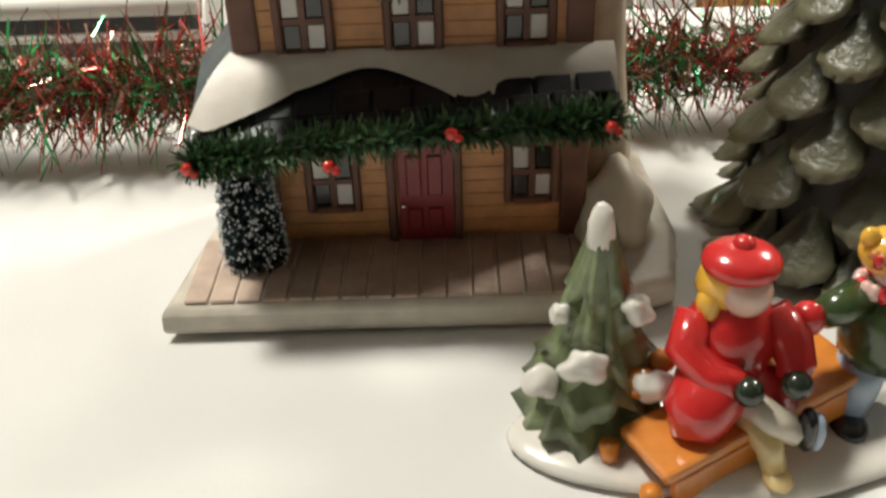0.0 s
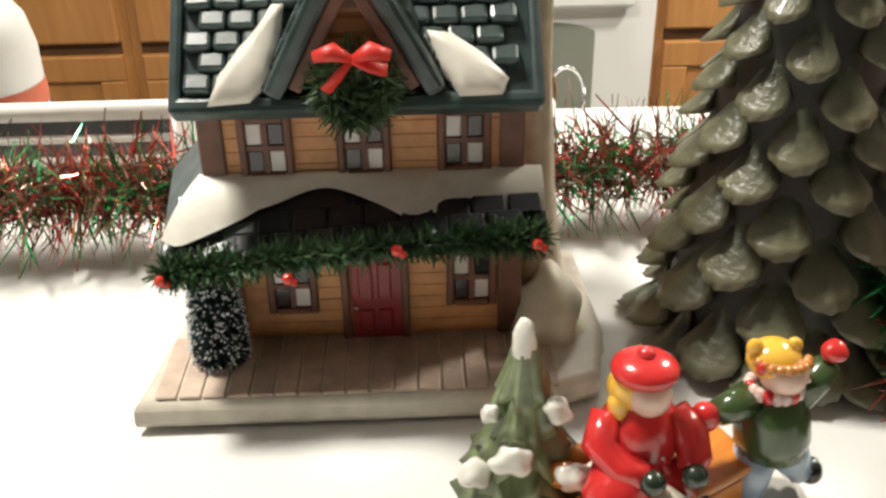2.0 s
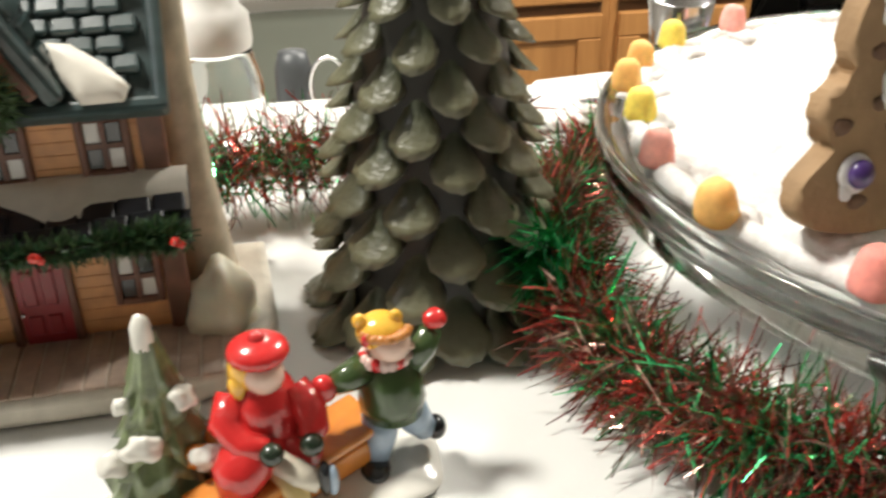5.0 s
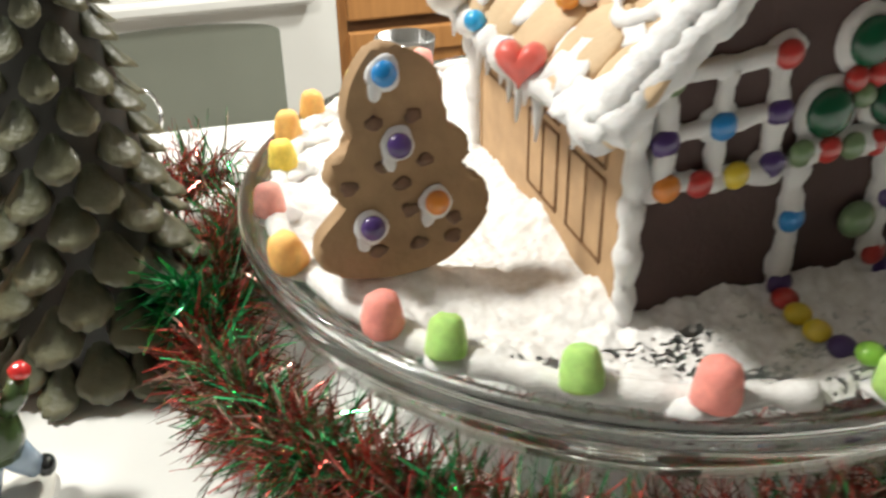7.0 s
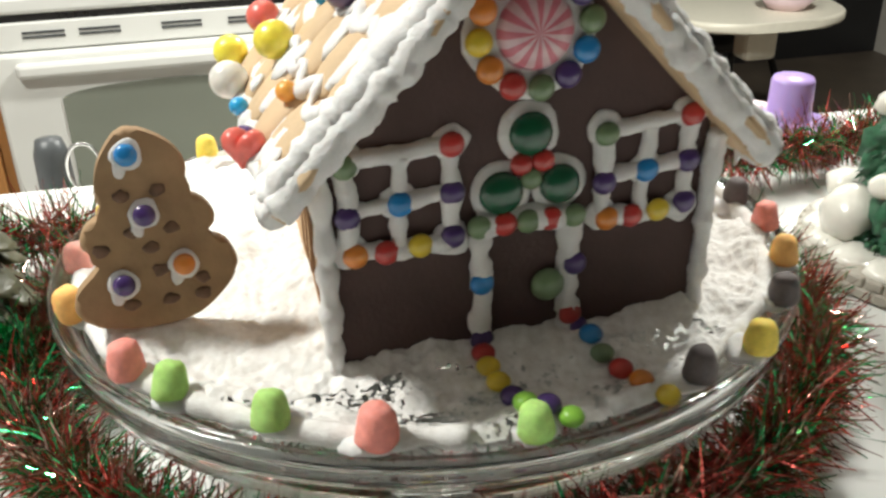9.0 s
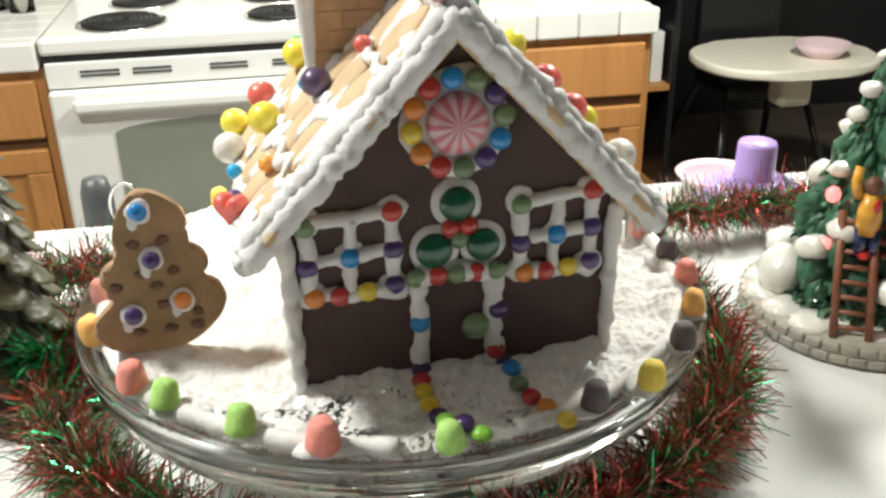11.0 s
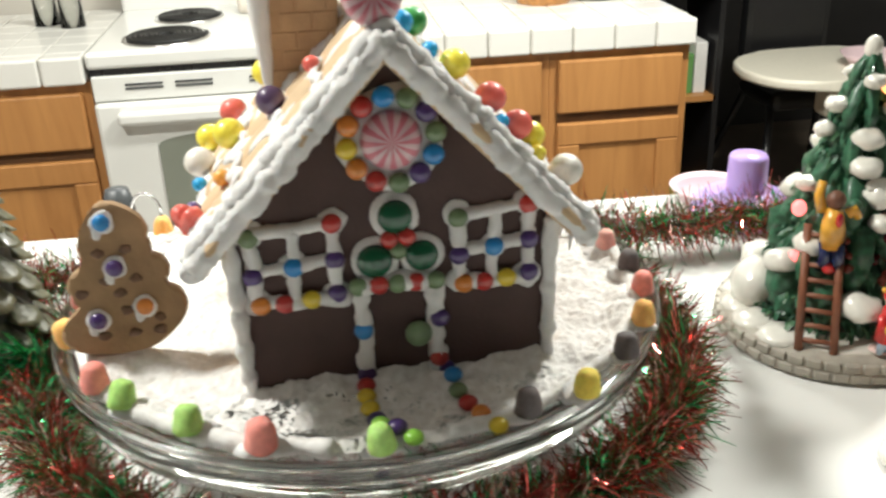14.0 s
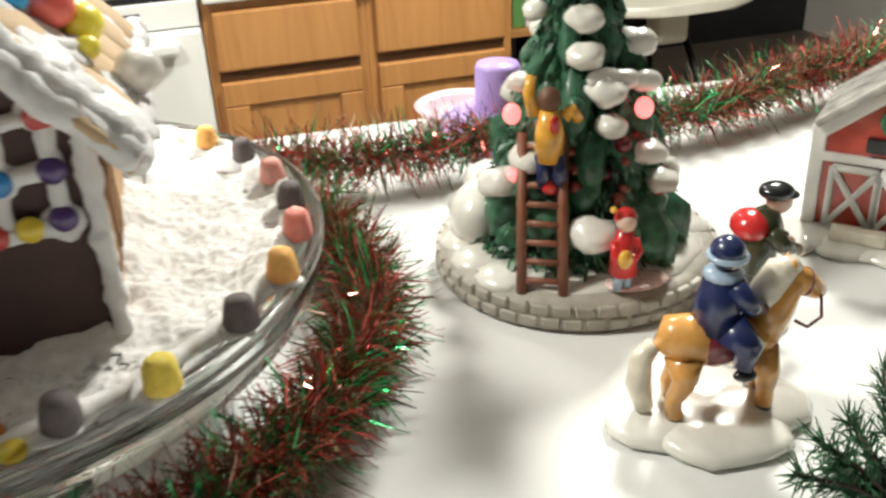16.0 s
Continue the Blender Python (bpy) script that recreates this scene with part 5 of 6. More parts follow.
tip_wax()
sm = link("scale", scale_mesh(), M_wax, wax).data
bpy.data.objects.remove([o for o in bpy.data.objects if o.data == sm][0])
nrow = 16
for r in range(nrow):
    z = 0.030 + 0.200 * (r / (nrow - 1)) ** 0.93
    rad = tree_r(z)
    cnt = 8 if r < 14 else 6
    hgt = 0.0245 - 0.008 * r / nrow
    wd = 2 * math.pi * rad / cnt * 0.76 + 0.0010
    for k in range(cnt):
        a = 2 * math.pi * (k + (0.5 if r % 2 else 0)) / cnt + math.radians(-90) + random.uniform(-0.03, 0.03)
        o = new("scale", sm)
        o.parent = wax
        rr = rad * 0.80 - 0.002
        o.matrix_basis = Matrix.Translation((rr * math.cos(a), rr * math.sin(a), z + random.uniform(-0.0012, 0.0012))) @ Matrix.Rotation(a + math.pi / 2, 4, "Z") @ Matrix.Diagonal((wd, 0.0180 * (1 - 0.40 * r / nrow), hgt * random.uniform(0.94, 1.06), 1))
for k in range(8):
    a = 2 * math.pi * (k + 0.5) / 8 + math.radians(-90)
    o = new("scale", sm)
    o.parent = wax
    o.matrix_basis = Matrix.Translation((0.037 * math.cos(a), 0.037 * math.sin(a), 0.0205)) @ Matrix.Rotation(a + math.pi / 2, 4, "Z") @ Matrix.Diagonal((0.021, 0.018, 0.0198, 1))


# ---- glazed figurines (each one moulded piece) ----
def figure(name, m, label, category="figurine", group="village figurines"):
    """A moulded figurine; cut() closes the mesh begun so far as one part and begins the next."""
    root, mats = [], []

    def mi(material):
        if material not in mats:
            mats.append(material)
        return mats.index(material)

    def cut(bm, part_name, note=""):
        if not root:
            root.append(thing(name, m, label, category, group))
        part(part_name, bm, mats, root[0], note)
        return B()

    def done(bm):
        return solo(name, bm, mats, m, label, category, group)

    return B(), mi, done, cut


def skirt_tree(bm, mi, cx, cy, z0, h, r, tiers, green, seed=0.0):
    """A moulded fir: ridged skirts of needles one over the other."""
    seg = 44
    for t in range(tiers):
        f = t / tiers
        rb, rt = r * (1 - 0.74 * f), r * (1 - 0.74 * f) * 0.36
        zb, zt = z0 + h * f * 0.80, z0 + h * (f * 0.80 + 0.36)
        rings = []
        for j in range(6):
            q = j / 5
            ring = []
            for k in range(seg):
                a = 2 * math.pi * k / seg
                ridge = 0.10 * math.sin(a * 13 + t * 2.1 + 2.5 * noise.noise(Vector((math.cos(a) * 2, math.sin(a) * 2, t + seed)))) + 0.16 * noise.noise(Vector((math.cos(a) * 3, math.sin(a) * 3, t * 3 + q + seed)))
                rad = (rb + (rt - rb) * q ** 0.8) * (1 + ridge * (1.1 - 0.5 * q))
                z = zb + (zt - zb) * q + (1 - q) * h * 0.05 * math.sin(a * 5 + t * 1.7)
                ring.append(bm.verts.new((cx + rad * math.cos(a), cy + rad * math.sin(a), z)))
            rings.append(ring)
        for ra, rb_ in zip(rings, rings[1:]):
            for k in range(seg):
                fc = bm.faces.new((ra[k], ra[(k + 1) % seg], rb_[(k + 1) % seg], rb_[k]))
                fc.material_index, fc.smooth = mi(green), True
        for ring in (rings[0][::-1], rings[-1]):
            bm.faces.new(ring).material_index = mi(green)


def firtree(bm, mi, cx, cy, z0, h, r, tiers, green, snow, seed=1):
    rnd = random.Random(seed)
    for t in range(tiers):
        f = t / tiers
        zz, rr = z0 + h * (0.04 + 0.86 * f), r * (1 - f * 0.86)
        n = max(6, int(11 * (1 - f * 0.5)))
        for k in range(n):
            a = 2 * math.pi * (k + rnd.uniform(-0.25, 0.25) + 0.5 * (t % 2)) / n
            d = Vector((math.cos(a), math.sin(a), 0))
            L = rr * rnd.uniform(0.85, 1.12)
            p0 = Vector((cx, cy, zz + h * 0.17))
            tube(bm, [p0 + d * L * 0.1, p0 + d * L * 0.55 - Vector((0, 0, h * 0.055)), p0 + d * L * 0.9 - Vector((0, 0, h * 0.13)), p0 + d * L - Vector((0, 0, h * 0.19))], [L * 0.22, L * 0.25, L * 0.22, L * 0.06], 6, mi(green))
            if snow and rnd.random() < snow:
                ball(bm, p0 + d * L * 0.88 - Vector((0, 0, h * 0.075)), L * 0.26, (1.1, 1.1, 0.7), mi(M_snow), u=10, v=7, rough=0.2, seed=k)
    lathe(bm, [(r * 0.7, z0), (r * 0.55, z0 + h * 0.3), (r * 0.3, z0 + h * 0.65), (0.0, z0 + h * 0.97)], 12, mi(green), c=(cx, cy))


# girl on a sled, boy beside her, small fir: one glazed group on a snowy base
bm, mi, done, cut = figure("sledding_figurine", pose(0.09, 0.188, 0), "glazed figurine of sledding children beside a snowy fir")
ball(bm, (0.0, -0.002, 0.001), 0.052, (1.14, 0.44, 0.10), mi(M_snow), rough=0.35, seed=3, u=48, v=20)
bm = cut(bm, "snow_base", "white glazed snow base")
skirt_tree(bm, mi, -0.038, 0.004, 0.004, 0.054, 0.0190, 5, M_pine, 3.0)
bm = cut(bm, "fir", "green ridged fir")
ball(bm, (-0.0385, 0.0035, 0.0565), 0.0036, (1, 1, 1.8), mi(M_snow), rough=0.3)
bm = cut(bm, "snow_tip")
for x, y, z, r, w in ((-0.0425, -0.0090, 0.0270, 0.0052, 1.25), (-0.0520, -0.0040, 0.0185, 0.0056, 0.9), (-0.0300, -0.0030, 0.0385, 0.0046, 0.9), (-0.0255, -0.0075, 0.0190, 0.0056, 1.0), (-0.0475, 0.0000, 0.0360, 0.0036, 0.8)):
    ball(bm, (x, y, z), r * 0.92, (w, 0.75, 0.85), mi(M_snow), rough=0.45, seed=x * 60, u=24, v=14)
    bm = cut(bm, "snow_patch")
# sled: a plank rising to the back on two solid runners
S = pose(-0.004, -0.009, 0.0, 0, -9, 25)
box(bm, (-0.027, -0.0095, 0.0125), (0.032, 0.0095, 0.0160), 0.0012, mi(M_sled), S)
bm = cut(bm, "sled_plank", "orange glazed wooden plank")
for yy in (-0.0095, 0.0070):
    box(bm, (-0.025, yy, 0.0040), (0.026, yy + 0.0025, 0.0125), 0.0010, mi(M_sled), S)
    bm = cut(bm, "runner")
    tube(bm, [S @ Vector(p) for p in ((-0.021, yy + 0.001, 0.0035), (-0.027, yy + 0.001, 0.0045), (-0.031, yy + 0.001, 0.0085), (-0.0305, yy + 0.001, 0.0135))], [0.0020, 0.0024, 0.0024, 0.0026], 8, mi(M_sled))
    bm = cut(bm, "runner_curl")
ball(bm, S @ Vector((-0.017, 0.013, 0.0215)), 0.0046, (1.2, 0.8, 0.9), mi(M_sled), rough=0.1)
ball(bm, S @ Vector((-0.010, 0.015, 0.0235)), 0.0036, (1.0, 0.8, 0.9), mi(M_sled))
bm = cut(bm, "toy", "orange glazed bundle")
# girl seated across the sled, arms held forward
G = Vector((-0.008, -0.004, 0.0))
tube(bm, [G + Vector(p) for p in ((0.0, 0.002, 0.018), (0.0, 0.002, 0.025), (0.0005, 0.002, 0.033), (0.0008, 0.001, 0.039), (0.0008, 0.0, 0.043))], [0.0095, 0.0112, 0.0108, 0.0082, 0.0040], 18, mi(M_red))
tube(bm, [G + Vector(p) for p in ((0.001, 0.0, 0.022), (-0.005, -0.007, 0.0215), (-0.009, -0.012, 0.018), (-0.0095, -0.0145, 0.0135))], [0.0090, 0.0092, 0.0082, 0.0058], 16, mi(M_red))
tube(bm, [G + Vector(p) for p in ((0.003, -0.001, 0.020), (0.008, -0.006, 0.0185), (0.013, -0.008, 0.0150))], [0.0080, 0.0068, 0.0046], 14, mi(M_red))
for pts in (((-0.0085, 0.001, 0.0375), (-0.0112, -0.004, 0.0310), (-0.0065, -0.0095, 0.0268), (0.0000, -0.0125, 0.0262)), ((0.0088, 0.001, 0.0375), (0.0130, -0.003, 0.0320), (0.0135, -0.0075, 0.0280), (0.0115, -0.0105, 0.0262))):
    tube(bm, [G + Vector(p) for p in pts], [0.0046, 0.0052, 0.0046, 0.0036], 12, mi(M_red))
    ball(bm, G + Vector(pts[-1]) + Vector((0.0008, -0.0022, 0.0004)), 0.0036, (1, 1, 0.95), mi(M_mitten), u=14, v=10)
ball(bm, G + Vector((-0.0022, 0.0018, 0.0455)), 0.0070, (1.0, 0.95, 1.0), mi(M_hair), rough=0.1)
ball(bm, G + Vector((-0.0062, -0.0005, 0.0410)), 0.0038, (0.8, 0.9, 1.35), mi(M_hair), rough=0.15)
ball(bm, G + Vector((0.0012, -0.0022, 0.0452)), 0.0061, (0.98, 0.92, 0.98), mi(M_skin))
ball(bm, G + Vector((0.0002, 0.0010, 0.0514)), 0.0086, (1.05, 1.0, 0.52), mi(M_red), u=20, v=12)
ball(bm, G + Vector((0.0002, 0.0012, 0.0560)), 0.0023, (1.1, 1.1, 0.8), mi(M_red))
tube(bm, [G + Vector(p) for p in ((0.002, -0.010, 0.0200), (0.008, -0.0145, 0.0175), (0.0135, -0.0160, 0.0150))], [0.0042, 0.0040, 0.0034], 10, mi(M_mane))
tube(bm, [G + Vector(p) for p in ((0.002, -0.010, 0.0180), (0.007, -0.0165, 0.0120), (0.0085, -0.0185, 0.0060))], [0.0038, 0.0036, 0.0030], 10, mi(M_stocking))
ball(bm, G + Vector((0.0150, -0.0165, 0.0165)), 0.0040, (0.55, 0.9, 1.55), mi(M_black2))
ball(bm, G + Vector((0.0172, -0.0168, 0.0160)), 0.0036, (0.5, 0.85, 1.5), mi(M_blue))
ball(bm, G + Vector((0.0090, -0.0200, 0.0050)), 0.0036, (1.0, 1.3, 0.6), mi(M_stocking))
bm = cut(bm, "girl_figure", "girl in a red coat and beret")
# boy waving
H = Vector((0.0035, 0.0, 0.0))
for p, rr in ((((0.0235, 0.0, 0.024), (0.0215, -0.003, 0.014), (0.0205, -0.004, 0.0070)), (0.0066, 0.0056, 0.0044)), (((0.0295, 0.0, 0.024), (0.0335, 0.000, 0.0165), (0.0370, 0.001, 0.0110)), (0.0066, 0.0054, 0.0042))):
    tube(bm, [H + Vector(q) for q in p], rr, 12, mi(M_blue))
tube(bm, [H + Vector((0.019, 0, 0.0230)), H + Vector((0.0265, 0.0, 0.0225)), H + Vector((0.034, 0, 0.0230))], [0.004, 0.0078, 0.004], 12, mi(M_blue))
ball(bm, H + Vector((0.0195, -0.0075, 0.0052)), 0.0042, (1.15, 1.5, 0.8), mi(M_black2))
ball(bm, H + Vector((0.0400, 0.0010, 0.0110)), 0.0036, (1, 1.2, 1.1), mi(M_black2))
tube(bm, [H + Vector(p) for p in ((0.0265, 0.0, 0.0215), (0.0265, 0.0, 0.0265), (0.0262, 0.001, 0.033), (0.0255, 0.001, 0.0385), (0.025, 0.001, 0.0415))], [0.0096, 0.0104, 0.0098, 0.0078, 0.0040], 18, mi(M_green))
for k in range(18):
    a = 2 * math.pi * k / 18
    ball(bm, H + Vector((0.0250 + 0.0064 * math.cos(a), 0.0006 + 0.0062 * math.sin(a), 0.0412 - 0.0008 * math.sin(a))), 0.0019, (1, 1, 1.25), mi(M_red if k % 3 == 0 else M_scarf), u=8, v=6)
ball(bm, H + Vector((0.0262, -0.0012, 0.0468)), 0.0064, (1, 0.95, 1.0), mi(M_skin), u=18, v=12)
ball(bm, H + Vector((0.0324, -0.0018, 0.0452)), 0.0013, mi=mi(M_skin), u=8, v=6)
ball(bm, H + Vector((0.0240, 0.0012, 0.0500)), 0.0070, (1.05, 1.0, 0.82), mi(M_hat), u=18, v=12)
for k in range(9):
    a = math.radians(200 + 18 * k)
    ball(bm, H + Vector((0.0252 + 0.0066 * math.cos(a), 0.0002 + 0.0062 * math.sin(a), 0.0512)), 0.0017, (1.1, 1.0, 0.9), mi(M_fringe), u=8, v=6, rough=0.2, seed=k)
for sx in (-1, 1):
    ball(bm, H + Vector((0.0232 + sx * 0.0052, 0.0005, 0.0545)), 0.0023, (1, 0.8, 1.1), mi(M_hat))
ball(bm, H + Vector((0.0190, -0.0040, 0.0505)), 0.0020, (0.7, 0.6, 1.0), mi(M_red))
tube(bm, [H + Vector(p) for p in ((0.0320, 0.001, 0.0380), (0.0370, 0.002, 0.0420), (0.0392, 0.002, 0.0475))], [0.0050, 0.0042, 0.0034], 12, mi(M_green))
ball(bm, H + Vector((0.0402, 0.002, 0.0512)), 0.0034, (1.1, 1, 0.95), mi(M_red), rough=0.15)
tube(bm, [H + Vector(p) for p in ((0.0190, 0.0, 0.0380), (0.0130, -0.002, 0.0368), (0.0090, -0.003, 0.0358))], [0.0052, 0.0044, 0.0036], 12, mi(M_green))
ball(bm, H + Vector((0.0060, -0.0035, 0.0352)), 0.0042, (1, 0.9, 1.05), mi(M_red), rough=0.1)
bm = cut(bm, "boy_figure", "boy in a green jacket and blue jeans")
bm.free()

# lit fir with a painter's ladder
XT = Vector((0.687, 0.250, 0))
bm, mi, done, cut = figure("lit_fir_figurine", pose(*XT), "glazed snowy fir with ladder, coloured lights and round stone base", "figurine")
lathe(bm, [(0, 0), (0.073, 0), (0.0745, 0.004), (0.0725, 0.013), (0.068, 0.0155), (0.03, 0.018), (0, 0.018)], 40, mi(M_stone))
bm = cut(bm, "base", "round grey stone base")
for k in range(44):
    a = 2 * math.pi * k / 44
    box(bm, (-0.0045, -0.0775 + 0.0025, 0.0015), (0.0045, -0.071, 0.0072), 0.0008, mi(M_stone), Matrix.Rotation(a, 4, "Z"), seg=1)
    bm = cut(bm, "stone")
    box(bm, (-0.0045, -0.0770 + 0.0025, 0.0080), (0.0045, -0.070, 0.0135), 0.0008, mi(M_stone), Matrix.Rotation(a + 0.07, 4, "Z"), seg=1)
    bm = cut(bm, "stone")
for k in range(16):
    a = 2 * math.pi * k / 16 + 0.15
    if 3.9 < a < 5.8:
        continue
    ball(bm, (0.056 * math.cos(a), 0.056 * math.sin(a), 0.014), 0.013, (1.2, 1.2, 0.5), mi(M_snow), rough=0.25, seed=k)
    bm = cut(bm, "snow_mound")
ball(bm, (-0.049, 0.012, 0.030), 0.017, (1, 1, 1), mi(M_snow), rough=0.2)
ball(bm, (0, 0, 0.0155), 0.067, (1, 1, 0.075), mi(M_snow))
bm = cut(bm, "snow_ground")
firtree(bm, mi, 0, 0, 0.014, 0.168, 0.052, 11, M_xpine, 0.0, 9)
bmesh.ops.subdivide_edges(bm, edges=bm.edges[:], cuts=1, use_grid_fill=True)
for v in bm.verts:
    v.co += Vector((noise.noise(v.co * 260), noise.noise(v.co * 260 + Vector((4, 1, 7))), noise.noise(v.co * 260 + Vector((9, 5, 2))))) * 0.0034
bm = cut(bm, "fir", "dark green glazed fir boughs")
lit_fir = [o for o in bpy.data.objects if o.name.startswith("lit_fir_figurine")][0]
rows = []
for k in range(3600):
    q = random.random() ** 1.5
    a, z = random.uniform(0, 2 * math.pi), 0.022 + 0.155 * q
    rr = 0.0495 * (1 - q * 0.93) * random.uniform(0.80, 1.02) * (1 + 0.12 * math.sin(q * 70))
    p = Vector((rr * math.cos(a), rr * math.sin(a), z))
    rows.append((p, p + Vector((math.cos(a) * 0.0035, math.sin(a) * 0.0035, -0.0045)) + rnd_dir() * 0.0025, random.choice((0.0016, 0.0024, 0.0032)), 0.0008, random.choice((0, 0, 1))))
strips("leaves", rows, [M_xpine, M_xleaf], lit_fir)
for k in range(26):
    a = math.radians(200 + 140 * random.random())
    z = random.uniform(0.052, 0.082)
    rr = 0.0515 * (1 - (z - 0.022) / 0.155 * 0.93)
    ball(bm, (rr * math.cos(a), rr * math.sin(a), z), random.uniform(0.0022, 0.0036), mi=mi(M_swag), u=10, v=7, rough=0.2, seed=k)
    bm = cut(bm, "berry")
rnd = random.Random(5)
for t in range(9):
    zz, rr = 0.040 + 0.0158 * t, 0.050 * (1 - t / 10.6)
    for k in range(3):
        a = 2 * math.pi * (k + 0.37 * t + rnd.uniform(-0.25, 0.25)) / 3
        ball(bm, (rr * math.cos(a), rr * math.sin(a), zz), (0.0100 - 0.0005 * t) * rnd.uniform(0.75, 1.15), (1.15, 1.15, 0.80), mi(M_snow), u=16, v=10, rough=0.28, seed=k + t)
        bm = cut(bm, "snow_clump")
for s in range(3):
    ball(bm, (-0.002 + s * 0.011, -0.0300, 0.1090 - 0.002 * s), 0.0072, (1.2, 0.7, 0.7), mi(M_snow), rough=0.15, seed=s)
bm = cut(bm, "snow_bough")
ball(bm, (0, 0, 0.183), 0.0052, (1, 1, 1.4), mi(M_snow))
bm = cut(bm, "snow_tip")
tube(bm, [(0.026 * math.cos(a), -0.010 - 0.025 * math.sin(a) * 0.9, 0.066 + 0.004 * math.sin(3 * a)) for a in (math.pi * k / 14 for k in range(15))], 0.0036, 7, mi(M_maroon))
bm = cut(bm, "ribbon_swag", "dark red swag")
M_bulb, M_bulbo = glow("lit_red_bulb", (1.0, 0.18, 0.17), 1.7), glow("lit_orange_bulb", (1.0, 0.40, 0.12), 2.0)
for x, y, z, q in ((0.0175, -0.034, 0.0935, M_bulb), (-0.041, -0.014, 0.0590, M_bulb), (-0.040, -0.012, 0.0915, M_bulb), (0.006, -0.012, 0.163, M_bulbo)):
    ball(bm, (x, y, z), 0.0044, (1, 1, 1.15), mi(q))
    bm = cut(bm, "bulb", "glowing coloured bulb")
for x, y, z, q in ((-0.030, -0.036, 0.062, M_red), (0.026, -0.036, 0.052, M_red), (0.006, -0.037, 0.078, M_maroon), (-0.016, -0.031, 0.098, M_xpine)):
    ball(bm, (x, y, z), 0.0042, mi=mi(q))
    bm = cut(bm, "bauble")
lb, ltop = Vector((-0.0405, -0.0525, 0.0150)), Vector((-0.030, -0.0260, 0.085))
across = Vector((0.0085, -0.0050, 0.0))
for s in (-1, 1):
    tube(bm, [lb + s * across, ltop + s * across * 0.95], 0.0026, 6, mi(M_ladder))
for k in range(8):
    p = lb.lerp(ltop, (k + 0.7) / 8.4)
    tube(bm, [p - across, p + across], 0.0017, 6, mi(M_ladder))
bm = cut(bm, "ladder", "brown glazed ladder")
mp = Vector((-0.0300, -0.0335, 0.0))
for s in (-1, 1):
    tube(bm, [mp + across * 0.35 * s + Vector((0, -0.002, 0.078)), mp + across * 0.35 * s + Vector((0, -0.004, 0.068)), mp + across * 0.4 * s + Vector((0, 0.0, 0.060))], [0.0042, 0.0036, 0.0030], 8, mi(M_navy))
    tube(bm, [mp + across * 0.7 * s + Vector((0, 0, 0.096)), mp + across * (1.1 if s > 0 else 0.9) * s + Vector((0, 0.001, 0.099 if s > 0 else 0.106)), mp + across * (1.5 if s > 0 else 0.7) * s + Vector((0, 0.003, 0.094 if s > 0 else 0.114))], [0.0034, 0.0030, 0.0026], 8, mi(M_garment))
tube(bm, [mp + Vector((0, -0.001, 0.075)), mp + Vector((0, -0.001, 0.088)), mp + Vector((0, 0, 0.099))], [0.0066, 0.0070, 0.0046], 12, mi(M_garment))
ball(bm, mp + Vector((0, -0.0065, 0.0935)), 0.0030, (0.8, 0.5, 1.6), mi(M_red))
ball(bm, mp + Vector((0, 0, 0.104)), 0.0056, (1, 1, 1), mi(M_trim))
bm = cut(bm, "climbing_figure", "figure in a yellow coat")
kp = Vector((-0.006, -0.066, 0.0))
for s in (-1, 1):
    tube(bm, [kp + Vector((s * 0.0022, 0, 0.030)), kp + Vector((s * 0.0024, 0, 0.018))], [0.0026, 0.0022], 8, mi(M_blue))
    tube(bm, [kp + Vector((s * 0.005, 0, 0.044)), kp + Vector((s * 0.0062, -0.003, 0.038)), kp + Vector((s * 0.002, -0.006, 0.037))], 0.0022, 8, mi(M_red))
tube(bm, [kp + Vector((0, 0, 0.027)), kp + Vector((0, 0, 0.040)), kp + Vector((0, 0, 0.049))], [0.0068, 0.0058, 0.0036], 12, mi(M_red))
ball(bm, kp + Vector((0, -0.001, 0.053)), 0.0046, mi=mi(M_skin))
ball(bm, kp + Vector((0.0005, 0.001, 0.055)), 0.0050, (1.05, 1, 0.95), mi(M_red))
ball(bm, kp + Vector((-0.006, 0, 0.060)), 0.0017, mi=mi(M_hair))
ball(bm, kp + Vector((-0.003, -0.0075, 0.038)), 0.0036, (1, 0.7, 1.3), mi(M_hair))
ball(bm, kp + Vector((0.010, 0.004, 0.0185)), 0.012, (1.4, 0.8, 0.12), mi(M_scarf))
bm = cut(bm, "child_figure", "child in a red coat")
bm.free()

